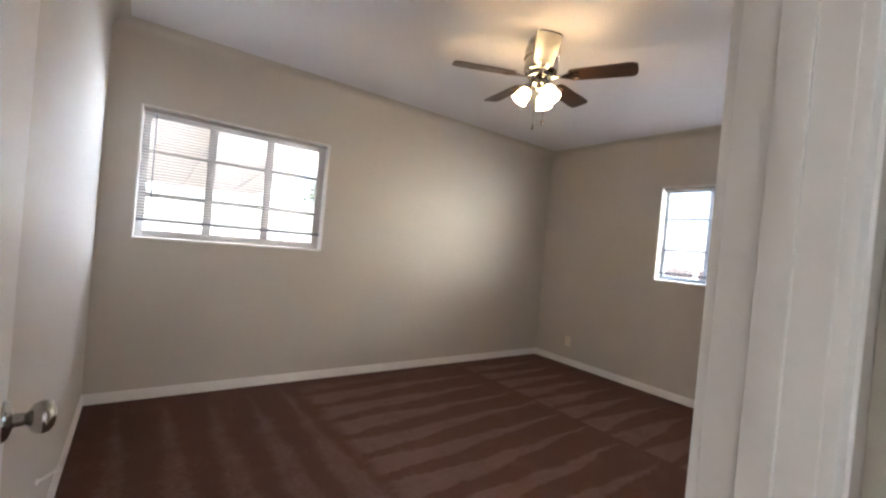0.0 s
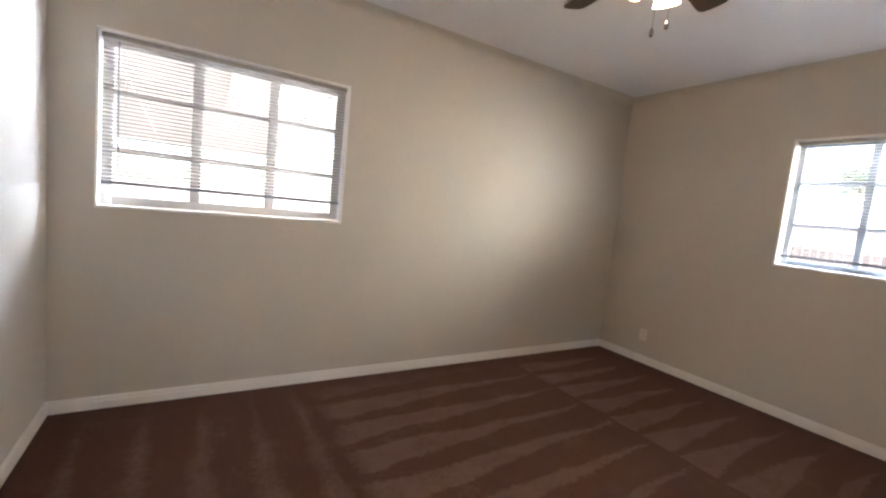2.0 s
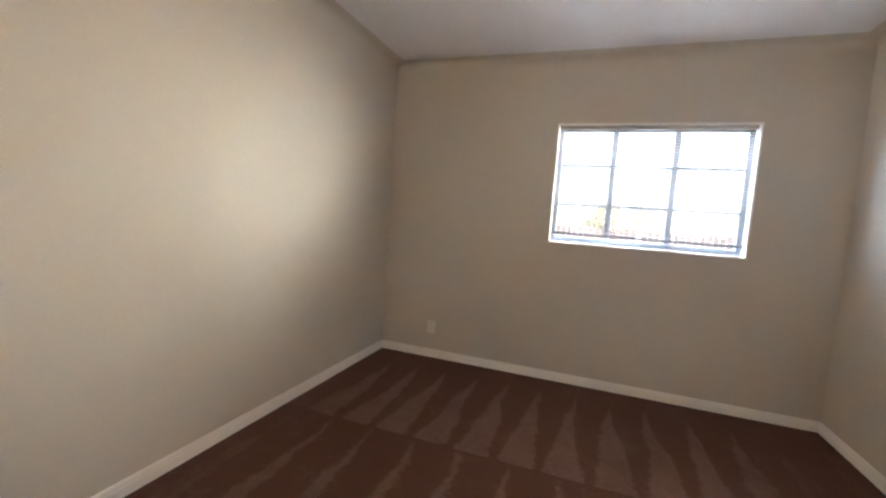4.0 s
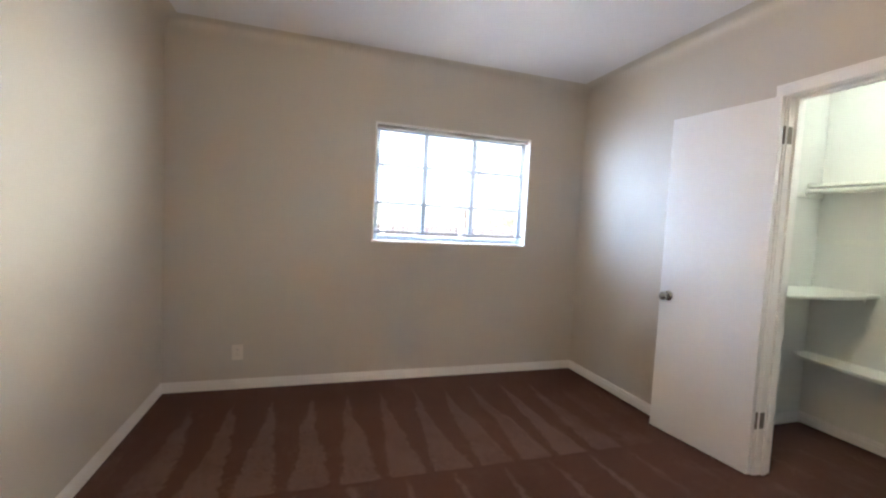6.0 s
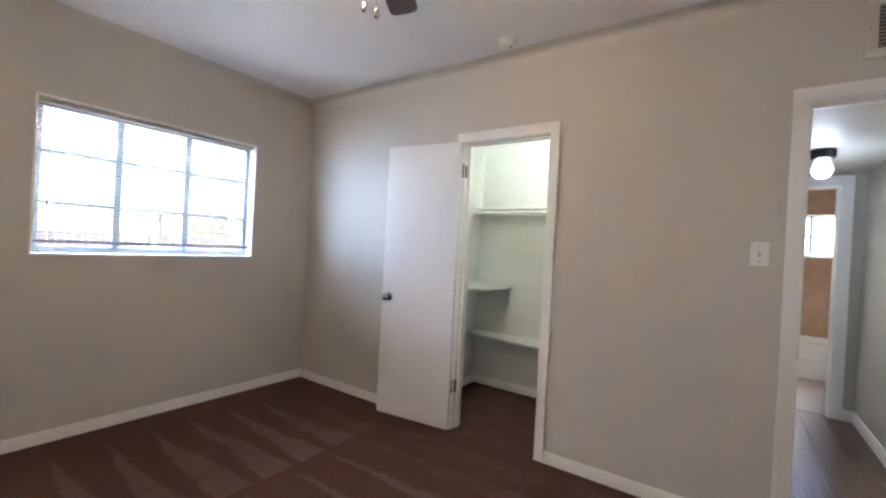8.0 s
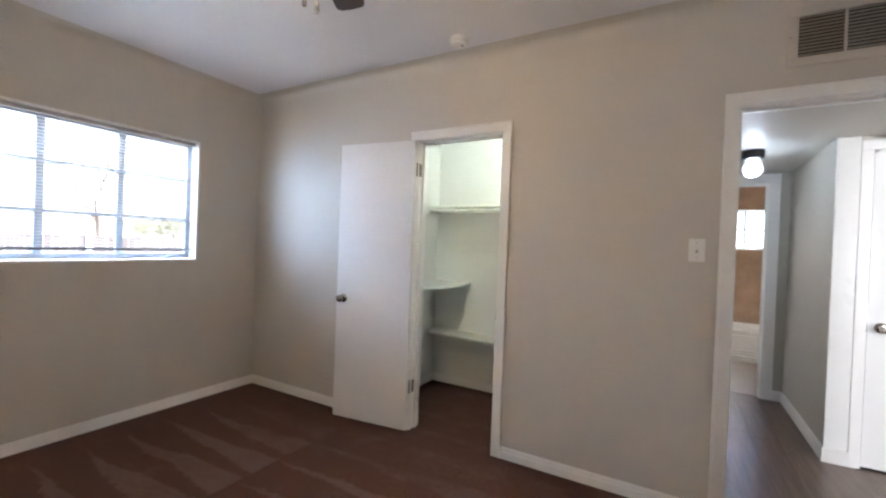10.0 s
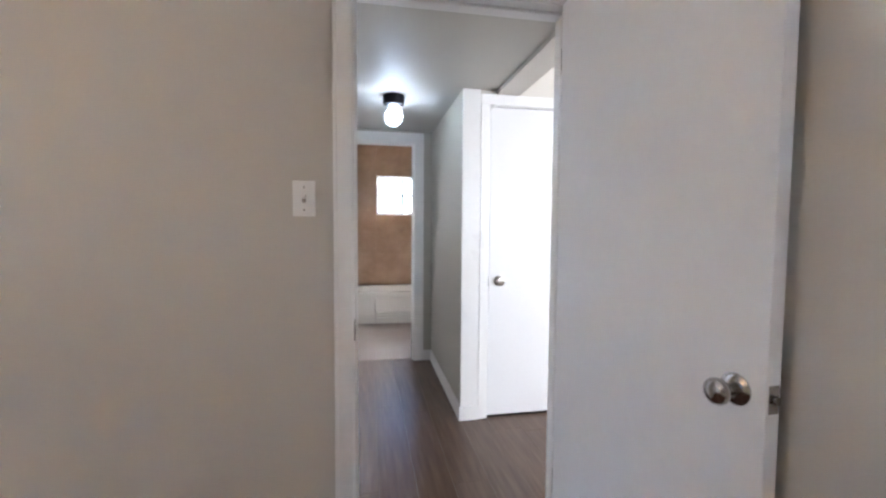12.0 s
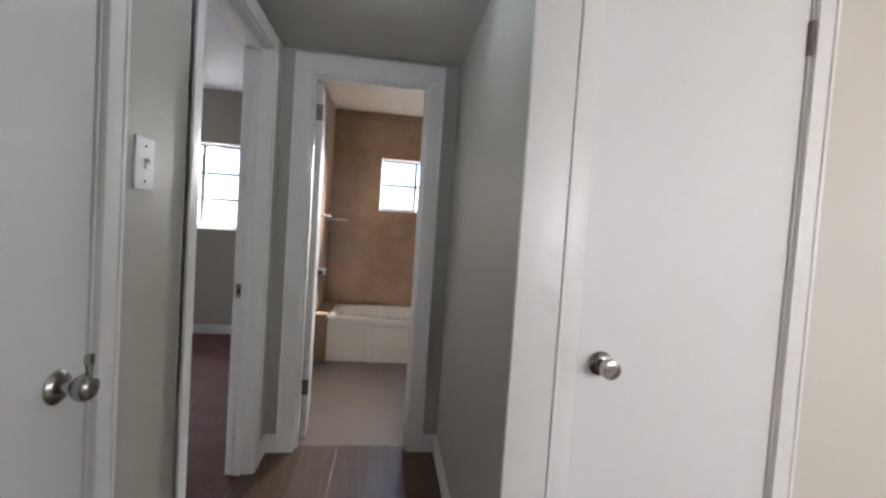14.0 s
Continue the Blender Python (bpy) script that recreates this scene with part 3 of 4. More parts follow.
casing(d6, east, -2.19, -1.49, 2.02, side=1)
part("strike_plate", boxed(HX + 0.075, HX + 0.107, -2.1915, -2.1875, 0.855, 0.920, 0.0008), NICKEL, d6)
# another flat dark box in place of the hole's shade
part("strike_hole_shade", boxed(HX + 0.085, HX + 0.097, -2.188, -2.1865, 0.873, 0.902), VOID, d6)


# ---- windows and blinds ----
def window(name, m, width, height, cols, rows, label, recess=0.08, rows_at=None, cols_at=None, side=0.035, thick=0.05, paint=None):
    """A recessed window; local x along the width, y outwards, z up from the bottom of the opening."""
    win = thing(name, m, label, "window", "", "structure")
    paint = paint or FRAME
    for a in ((0.0, 0.012, 0.012, height - 0.012), (width - 0.012, width, 0.012, height - 0.012)):
        part("reveal", boxed(a[0], a[1], -0.004, recess, a[2], a[3], 0.003), WHITE, win)
    part("reveal", boxed(0.0, width, -0.004, recess, height - 0.012, height, 0.003), WHITE, win)
    part("window_sill", boxed(0.0, width, -0.010, recess, 0.0, 0.016, 0.004), WHITE, win, "white painted sill")
    y0, y1 = recess, recess + 0.035
    x0, x1, z0, z1 = 0.013, width - 0.013, 0.017, height - 0.013
    for a in ((x0, x0 + side, z0, z1), (x1 - side, x1, z0, z1)):
        part("window_frame", boxed(a[0], a[1], y0, y1, a[2], a[3], 0.004), paint, win)
    for a in ((z0, z0 + side), (z1 - side, z1)):
        part("window_frame", boxed(x0 + side, x1 - side, y0, y1, a[0], a[1], 0.004), paint, win)
    gx0, gx1, gz0, gz1 = x0 + side, x1 - side, z0 + side, z1 - side
    xs = [gx0] + (cols_at or [gx0 + (gx1 - gx0) * i / cols for i in range(1, cols)]) + [gx1]
    zs = [gz0] + (rows_at or [gz0 + (gz1 - gz0) * i / rows for i in range(1, rows)]) + [gz1]
    for x in xs[1:-1]:
        bm = boxed(x - thick / 2, x + thick / 2, y0 + 0.003, y1 - 0.003, gz0, gz1, 0.003)
        part("mullion", bm, paint, win)
    for i in range(len(xs) - 1):
        a = xs[i] + (thick / 2 if i else 0)
        b = xs[i + 1] - (thick / 2 if i < len(xs) - 2 else 0)
        for z in zs[1:-1]:
            part("muntin", boxed(a, b, y0 + 0.006, y1 - 0.008, z - 0.013, z + 0.013, 0.002), paint, win)
        for k in range(len(zs) - 1):
            lo = zs[k] + (0.013 if k else 0)
            hi = zs[k + 1] - (0.013 if k < len(zs) - 2 else 0)
            pane = part("pane", boxed(a, b, y0 + 0.016, y0 + 0.020, lo, hi), GLASS, win, smooth=0)
            pane.visible_shadow = False
    return win


def blind(m, width, height, rail_z, label, tilt=4.0, wand=None):
    """An aluminium mini blind let down behind the opening's edge, its slats turned open."""
    b = thing("mini_blind", m, label, "window blind")
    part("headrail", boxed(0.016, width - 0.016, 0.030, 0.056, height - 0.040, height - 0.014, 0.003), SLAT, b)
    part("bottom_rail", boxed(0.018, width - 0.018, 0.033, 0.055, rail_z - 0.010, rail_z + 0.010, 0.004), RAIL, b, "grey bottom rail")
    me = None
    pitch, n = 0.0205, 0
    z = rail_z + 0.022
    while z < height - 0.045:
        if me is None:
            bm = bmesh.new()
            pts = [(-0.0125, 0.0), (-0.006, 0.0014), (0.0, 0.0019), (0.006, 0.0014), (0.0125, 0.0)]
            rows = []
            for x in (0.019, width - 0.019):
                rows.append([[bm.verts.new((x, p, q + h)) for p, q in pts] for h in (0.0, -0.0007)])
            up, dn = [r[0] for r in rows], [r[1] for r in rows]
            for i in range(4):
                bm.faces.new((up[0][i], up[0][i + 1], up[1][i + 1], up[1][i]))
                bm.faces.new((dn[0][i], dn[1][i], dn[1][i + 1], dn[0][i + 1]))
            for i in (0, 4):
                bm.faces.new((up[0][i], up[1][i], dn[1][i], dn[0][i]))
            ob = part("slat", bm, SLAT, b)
            me = ob.data
        else:
            ob = new("slat", me)
            ob.parent = b
        ob.matrix_local = Matrix.Translation((0, 0.044, z)) @ Matrix.Rotation(radians(tilt + random.uniform(-1.5, 1.5)), 4, "X")
        z += pitch
    for x in (0.12, width / 2, width - 0.12):
        bm = bmesh.new()
        rod(bm, (x, 0.0305, rail_z), (x, 0.0305, height - 0.03), 0.0007, 5)
        rod(bm, (x, 0.0575, rail_z), (x, 0.0575, height - 0.03), 0.0007, 5)
        part("ladder_cord", bm, SLAT, b)
    if wand:
        bm = bmesh.new()
        rod(bm, (wand, 0.022, height - 0.05), (wand + 0.004, 0.020, height - 0.05 - 0.66), 0.0035, 6)
        part("wand", bm, RAIL, b)
    return b


mN = pose(W1[0], Y1, W1[2])
mE = pose(X1, W2[1], W2[2], 0, 0, -90)
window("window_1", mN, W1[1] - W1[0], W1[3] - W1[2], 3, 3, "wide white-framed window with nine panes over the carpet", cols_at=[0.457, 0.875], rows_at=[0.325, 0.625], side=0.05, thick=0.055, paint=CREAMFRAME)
window("window_2", mE, W2[1] - W2[0], W2[3] - W2[2], 3, 3, "wide window with nine panes facing the yard, frame darkened as backlit", cols_at=[0.437, 0.866], rows_at=[0.318, 0.628], side=0.04, thick=0.042)
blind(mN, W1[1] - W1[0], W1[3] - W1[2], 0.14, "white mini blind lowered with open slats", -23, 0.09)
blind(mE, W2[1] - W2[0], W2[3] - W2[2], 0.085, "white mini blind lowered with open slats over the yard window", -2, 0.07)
window("window_3", pose(BW[1], BY, BW[2], 0, 0, 180), BW[1] - BW[0], BW[3] - BW[2], 2, 2, "small bathroom window, its white bars coloured dark as backlit", recess=0.05, cols_at=[0.375], side=0.02, thick=0.03)
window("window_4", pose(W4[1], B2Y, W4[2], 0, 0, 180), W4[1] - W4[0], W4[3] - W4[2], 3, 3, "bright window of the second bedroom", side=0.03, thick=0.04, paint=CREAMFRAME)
# unseen windows added where the living room lamps stand
window("window_5", pose(-3.4, 3.0, 0.85), 2.4, 1.25, 3, 2, "unseen living room window added to light the hall door", recess=0.07)
window("window_6", pose(-4.2, -0.6, 0.85, 0, 0, 90), 2.0, 1.25, 3, 2, "unseen far window added to light the hall", recess=0.07)


# ---- bedroom: ceiling fan ----
def ceiling_fan(x, y):
    f = thing("ceiling_fan", pose(x, y, H), "nickel flush ceiling fan with dark blades and lit glass shades", "ceiling fan")
    part("canopy", lathe(bmesh.new(), [(0, 0), (0.085, 0), (0.092, -0.012), (0.088, -0.03), (0.10, -0.045), (0.105, -0.065), (0.10, -0.155), (0.105, -0.175), (0.098, -0.195), (0.07, -0.207), (0, -0.207)], 40), NICKEL, f)
    part("trim_ring", lathe(bmesh.new(), [(0.1035, -0.100), (0.1075, -0.103), (0.1075, -0.112), (0.1030, -0.115)], 40), NICKEL, f)
    part("flywheel", lathe(bmesh.new(), [(0, -0.207), (0.075, -0.207), (0.08, -0.213), (0.08, -0.229), (0.07, -0.235), (0, -0.235)], 32), NICKEL, f)
    part("light_kit", lathe(bmesh.new(), [(0, -0.235), (0.05, -0.235), (0.058, -0.247), (0.058, -0.275), (0.045, -0.287), (0.02, -0.295), (0.012, -0.307), (0, -0.310)], 32), NICKEL, f)
    for k in range(5):
        turn = Matrix.Rotation(radians(-62 + 72 * k), 4, "Z") @ Matrix.Translation((0, 0, -0.225)) @ Matrix.Rotation(radians(-11), 4, "X")
        outline = [(0.175, -0.048), (0.22, -0.056), (0.515, -0.064), (0.535, -0.058), (0.547, -0.043), (0.551, 0.0), (0.547, 0.043), (0.535, 0.058), (0.515, 0.064), (0.22, 0.056), (0.175, 0.048), (0.165, 0.02), (0.165, -0.02)]
        blade = part("blade", prism(bmesh.new(), outline, -0.003, 0.003, turn), BLADE, f, "dark walnut blade")
        bm = bmesh.new()
        prism(bm, [(0.06, -0.012), (0.12, -0.010), (0.165, -0.030), (0.225, -0.036), (0.235, -0.02), (0.185, -0.008), (0.185, 0.008), (0.235, 0.02), (0.225, 0.036), (0.165, 0.030), (0.12, 0.010), (0.06, 0.012)], -0.0085, -0.0035, turn)
        for sx, sy in ((0.215, -0.028), (0.215, 0.028), (0.18, 0.0)):
            rod(bm, turn @ Vector((sx, sy, -0.011)), turn @ Vector((sx, sy, -0.008)), 0.005, 8)
        part("blade_bracket", bm, NICKEL, f)
    for a in (143, 23, 266):
        m = Matrix.Rotation(radians(a), 4, "Z") @ Matrix.Translation((0.045, 0, -0.266)) @ Matrix.Rotation(radians(147), 4, "Y") @ Matrix.Scale(0.9, 4)
        arm = part("lamp_arm", lathe(bmesh.new(), [(0, 0), (0.012, 0), (0.012, 0.03), (0.024, 0.034), (0.026, 0.055), (0, 0.055)], 20, m), NICKEL, f)
        prof = [(0.022, 0.050), (0.030, 0.056), (0.041, 0.075), (0.047, 0.100), (0.047, 0.120), (0.052, 0.138), (0.056, 0.145), (0.053, 0.145), (0.044, 0.120), (0.040, 0.09), (0.020, 0.056)]
        part("glass_shade", lathe(bmesh.new(), prof, 28, m), WARM, f, "lit frosted tulip glass shade")
        part("bulb", lathe(bmesh.new(), [(0, 0.055), (0.012, 0.056), (0.014, 0.075), (0.026, 0.098), (0.028, 0.112), (0.020, 0.130), (0, 0.136)], 16, m), WARM, f)
    for dx, dy, n in ((0.03, -0.02, 0.19), (-0.04, -0.01, 0.235)):
        bm = bmesh.new()
        rod(bm, (dx, dy, -0.287), (dx, dy, -0.287 - n), 0.0012, 6)
        lathe(bm, [(0, 0), (0.004, -0.003), (0.0085, -0.022), (0.007, -0.032), (0, -0.036)], 12, Matrix.Translation((dx, dy, -0.287 - n)))
        part("pull_chain", bm, NICKEL, f, "thin pull chain with a small knob")
    return f


ceiling_fan(1.82, 1.55)

# ---- bedroom: small fittings ----
s = thing("smoke_detector", pose(1.985, 0.215, H), "round white smoke detector on the ceiling", "smoke detector")
part("base", lathe(bmesh.new(), [(0, -0.001), (0.062, -0.001), (0.062, -0.010), (0.056, -0.012), (0, -0.012)], 32), PLASTIC, s)
part("cover", lathe(bmesh.new(), [(0, -0.012), (0.055, -0.012), (0.054, -0.030), (0.045, -0.040), (0.02, -0.044), (0, -0.044)], 32), PLASTIC, s)
part("test_button", lathe(bmesh.new(), [(0, -0.043), (0.011, -0.043), (0.010, -0.047), (0, -0.047)], 16, Matrix.Translation((0.018, 0, 0))), IVORY, s)
part("sounder_slots", boxed(-0.03, -0.012, -0.012, 0.012, -0.0455, -0.040, 0.001), DRAB, s)


def plate(name, m, label, category, w, h, material, kind):
    """A cover plate on a wall; local y points into the room."""
    p = thing(name, m, label, category)
    part("cover_plate", boxed(-w / 2, w / 2, 0.0, 0.006, -h / 2, h / 2, 0.0025), material, p)
    if kind == "toggle":
        part("toggle_slot", boxed(-0.006, 0.006, 0.0055, 0.0068, -0.013, 0.013, 0.0005), DRAB, p)
        part("toggle", boxed(-0.0045, 0.0045, 0.004, 0.019, -0.004, 0.006, 0.0015, Matrix.Rotation(radians(25), 4, "X")), material, p)
    if kind == "outlet":
        for z in (-0.02, 0.02):
            o = part("receptacle", boxed(-0.0165, 0.0165, 0.0055, 0.0075, z - 0.014, z + 0.014, 0.003), material, p)
            for x in (-0.0065, 0.0065):
                # slots are dark boxes on the face, coloured as their own shade
                part("slot", boxed(x - 0.001, x + 0.001, 0.0072, 0.0078, z - 0.001, z + 0.007), VOID, o)
    for z in ((-h / 2 + 0.021, h / 2 - 0.021) if kind == "toggle" else (0.0,)):
        part("screw", lathe(bmesh.new(), [(0, 0), (0.003, 0), (0.0025, 0.0012), (0, 0.0014)], 10, Matrix.Translation((0, 0.006, z)) @ Matrix.Rotation(radians(-90), 4, "X")), NICKEL if kind == "toggle" else material, p)
    return p


plate("light_switch", pose(0.688, Y0, 1.345), "white toggle light switch beside the bedroom door", "light switch", 0.072, 0.116, PLASTIC, "toggle")
plate("light_switch", pose(HX, -1.222, 1.341, 0, 0, 90), "white toggle light switch in the hall", "light switch", 0.078, 0.125, PLASTIC, "toggle")
plate("wall_outlet", pose(X1, 2.852, 0.274, 0, 0, 90), "pale wall outlet above the baseboard", "outlet", 0.075, 0.115, IVORY, "outlet")
plate("wall_outlet", pose(3.21, Y0, 0.225), "painted-over outlet plate low on the wall", "outlet", 0.072, 0.112, WALL, "outlet")

v = thing("air_vent", pose(0.162, Y0, 2.340), "white return-air grille with grey-brown slats above the door", "air vent")
# dark sheet for the shade of a duct that isn't built
part("backing", boxed(-0.165, 0.165, 0.001, 0.004, -0.095, 0.095), VOID, v)
for a in ((-0.205, 0.205, -0.135, -0.093), (-0.205, 0.205, 0.093, 0.135)):
    part("frame", boxed(a[0], a[1], 0.0, 0.012, a[2], a[3], 0.004), WALL, v)
for a in ((-0.205, -0.163), (0.163, 0.205), (-0.006, 0.006)):
    part("frame", boxed(a[0], a[1], 0.0, 0.0115, -0.093, 0.093, 0.003), WALL, v)
for cx in (-0.0845, 0.0845):
    for i in range(12):
        z = -0.085 + i * 0.0155
        part("slat", boxed(-0.078, 0.078, -0.0008, 0.0008, -0.008, 0.008, 0.0, Matrix.Translation((cx, 0.0085, z)) @ Matrix.Rotation(radians(42), 4, "X")), DRAB, v, smooth=0)
for sx in (-0.19, 0.19):
    part("screw", lathe(bmesh.new(), [(0, 0), (0.004, 0), (0.003, 0.0018), (0, 0.002)], 10, Matrix.Translation((sx, 0.012, 0)) @ Matrix.Rotation(radians(-90), 4, "X")), NICKEL, v)

ds = thing("door_stop", pose(X0, 1.78, 0.30), "small white door stop on the wall", "door stop")
bm = bmesh.new()
rod(bm, (0.0, 0, 0), (0.006, 0, 0), 0.012, 14)
rod(bm, (0.006, 0, 0), (0.052, 0.012, 0.024), 0.006, 12)
part("stem", bm, PLASTIC, ds)
part("tip", rod(bmesh.new(), (0.052, 0.012, 0.024), (0.063, 0.015, 0.030), 0.009, 14), PLASTIC, ds)

# ---- closet ----
def slab(name, outline, z, label, t=0.019):
    ob = thing(name, pose(0, 0, z), label, "shelf")
    bm = prism(bmesh.new(), outline, -t, 0.0)
    bmesh.ops.recalc_face_normals(bm, faces=bm.faces[:])
    bmesh.ops.bevel(bm, geom=bm.edges[:], offset=0.002, segments=1, affect="EDGES")
    part("board", bm, SHELF, ob)
    return ob


def curve_points(a, b, bulge, n=14):
    a, b = Vector(a), Vector(b)
    side = Vector((-(b - a).y, (b - a).x)).normalized()
    return [tuple(a.lerp(b, i / n) + side * bulge * math.sin(math.pi * i / n)) for i in range(n + 1)]


s2 = slab("closet_shelf", [(CE - 0.001, CB + 0.001)] + curve_points((2.45, CB + 0.001), (2.47, -0.20), 0.055) + [(CE - 0.001, -0.20)], 0.985, "white painted side shelf with a curved front edge")
part("cleat", boxed(CE - 0.02, CE - 0.001, CB + 0.002, -0.24, -0.062, -0.020, 0.002), SHELF, s2)
part("cleat", boxed(2.52, CE - 0.021, CB + 0.001, CB + 0.02, -0.062, -0.020, 0.002), SHELF, s2)
s3 = slab("closet_shelf", [(1.551, CB + 0.001), (CE - 0.001, CB + 0.001), (CE - 0.001, -0.93)] + curve_points((2.76, -0.86), (1.56, -0.80), -0.03)[0:] + [(1.551, -0.80)], 0.515, "white painted low shelf along the back wall")
part("cleat", boxed(1.551, CE - 0.021, CB + 0.001, CB + 0.02, -0.062, -0.020, 0.002), SHELF, s3)
s1 = slab("closet_shelf", [(1.551, CB + 0.001), (CE - 0.001, CB + 0.001), (CE - 0.001, -0.90), (1.551, -0.90)], 1.69, "white painted top shelf above the clothes rod")
part("cleat", boxed(CE - 0.019, CE - 0.001, CB + 0.002, -0.30, -0.092, -0.058, 0.002), SHELF, s1)
cr = thing("clothes_rod", pose(0, -0.885, 1.638), "white painted clothes rod under the top shelf", "clothes rod")
part("rod", rod(bmesh.new(), (1.552, 0, 0), (CE - 0.020, 0, 0), 0.0165, 18), SHELF, cr)
part("socket", rod(bmesh.new(), (CE - 0.026, 0, 0), (CE - 0.0195, 0, 0), 0.028, 18), SHELF, cr)
part("rail", boxed(1.56, CE - 0.02, -0.155, -0.145, -0.35, -0.31, 0.002), SHELF, cr)

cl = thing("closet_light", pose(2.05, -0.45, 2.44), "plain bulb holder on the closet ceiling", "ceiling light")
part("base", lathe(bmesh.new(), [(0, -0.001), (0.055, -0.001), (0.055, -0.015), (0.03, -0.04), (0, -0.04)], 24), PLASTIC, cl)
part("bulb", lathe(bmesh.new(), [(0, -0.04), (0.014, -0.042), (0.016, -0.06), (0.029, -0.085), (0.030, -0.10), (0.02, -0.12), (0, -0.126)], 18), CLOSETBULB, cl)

# ---- hall ----
hl = thing("ceiling_light", pose(0.308, -1.40, HC), "small ceiling light with a dark base and lit globe", "ceiling light")
part("base", lathe(bmesh.new(), [(0, -0.001), (0.072, -0.001), (0.072, -0.050), (0.066, -0.060), (0.048, -0.068), (0, -0.068)], 28), BLACK, hl)
jar = bmesh.new()
lathe(jar, [(0.050, -0.060), (0.053, -0.080), (0.063, -0.108), (0.067, -0.135), (0.064, -0.160), (0.052, -0.182), (0.030, -0.194), (0.0, -0.198), (0.0, -0.195), (0.029, -0.191), (0.049, -0.180), (0.061, -0.159), (0.064, -0.135), (0.060, -0.109), (0.050, -0.081), (0.047, -0.060)], 28)
globe = part("globe", jar, JAR, hl, "clear pressed glass jar over the bulb")
globe.visible_shadow = False
part("bulb", lathe(bmesh.new(), [(0.0, -0.0685), (0.014, -0.069), (0.015, -0.095), (0.028, -0.120), (0.032, -0.138), (0.027, -0.157), (0.014, -0.168), (0.0, -0.171)], 20), COOL, hl, "lit cool white bulb")

# ---- bathroom ----
tub = thing("bathtub", pose(0, -3.92, 0), "white bathtub with a ribbed apron under the window", "bathtub")
def squarish(cx, cy, rx, ry, power, n=48):
    """Points on a rounded rectangle."""
    out = []
    for i in range(n):
        c, k = math.cos(2 * math.pi * i / n), math.sin(2 * math.pi * i / n)
        out.append((cx + rx * math.copysign(abs(c) ** power, c), cy + ry * math.copysign(abs(k) ** power, k)))
    return out


bm = bmesh.new()
rings = []
for rx, ry, z, power in ((0.757, 0.360, 0.350, 0.12), (0.759, 0.362, 0.392, 0.12), (0.752, 0.355, 0.405, 0.14), (0.690, 0.300, 0.405, 0.40), (0.672, 0.282, 0.396, 0.45), (0.640, 0.255, 0.300, 0.5), (0.590, 0.215, 0.100, 0.55), (0.500, 0.150, 0.070, 0.6)):
    rings.append([bm.verts.new((x, y, z)) for x, y in squarish(-0.031, -0.3625, rx, ry, power)])
for u, v in zip(rings, rings[1:]):
    for i in range(48):
        j = (i + 1) % 48
        bm.faces.new((u[i], u[j], v[j], v[i]))
bm.faces.new(rings[-1])
part("basin", bm, TUB, tub, "deep white enamel basin with a rolled rim", 60)
bm = boxed(-0.786, 0.724, -0.040, -0.022, 0.0, 0.352, 0.003)
box(bm, -0.786, 0.385, -0.024, -0.006, 0.0, 0.335, 0.008)
part("apron", bm, TUB, tub)
for z in (0.070, 0.105, 0.140):
    part("apron_rib", boxed(-0.78, 0.36, -0.010, 0.010, z - 0.010, z + 0.010, 0.006), TUB, tub)
structure("trim_tub_ledge", boxed(0.731, BX - 0.001, BY + 0.001, -3.92, 0.0, 0.41, 0.004), STONE, "tan stone ledge beside the bathtub", "ledge")
cs = thing("corner_shelf", pose(BX, BY, 1.288), "small pale corner shelf in the tub surround", "shelf")
part("board", prism(bmesh.new(), [(-0.012, 0.012)] + [(-0.012 - 0.19 * math.sin(a), 0.012 + 0.19 * math.cos(a)) for a in [i / 10 * math.pi / 2 for i in range(11)]][::-1], -0.009, 0.009), TUB, cs)
sb = thing("soap_ledge", pose(BX, -4.1, 1.31), "small pale soap ledge on the side wall", "shelf")
part("board", boxed(-0.09, -0.013, -0.08, 0.08, -0.01, 0.01, 0.004), TUB, sb)

# ---- outdoors ----
GZ = -0.45
structure("ground", boxed(-400, 400, -400, 400, GZ - 1, GZ), EARTH, "bare dry ground around the house", "ground", 0)


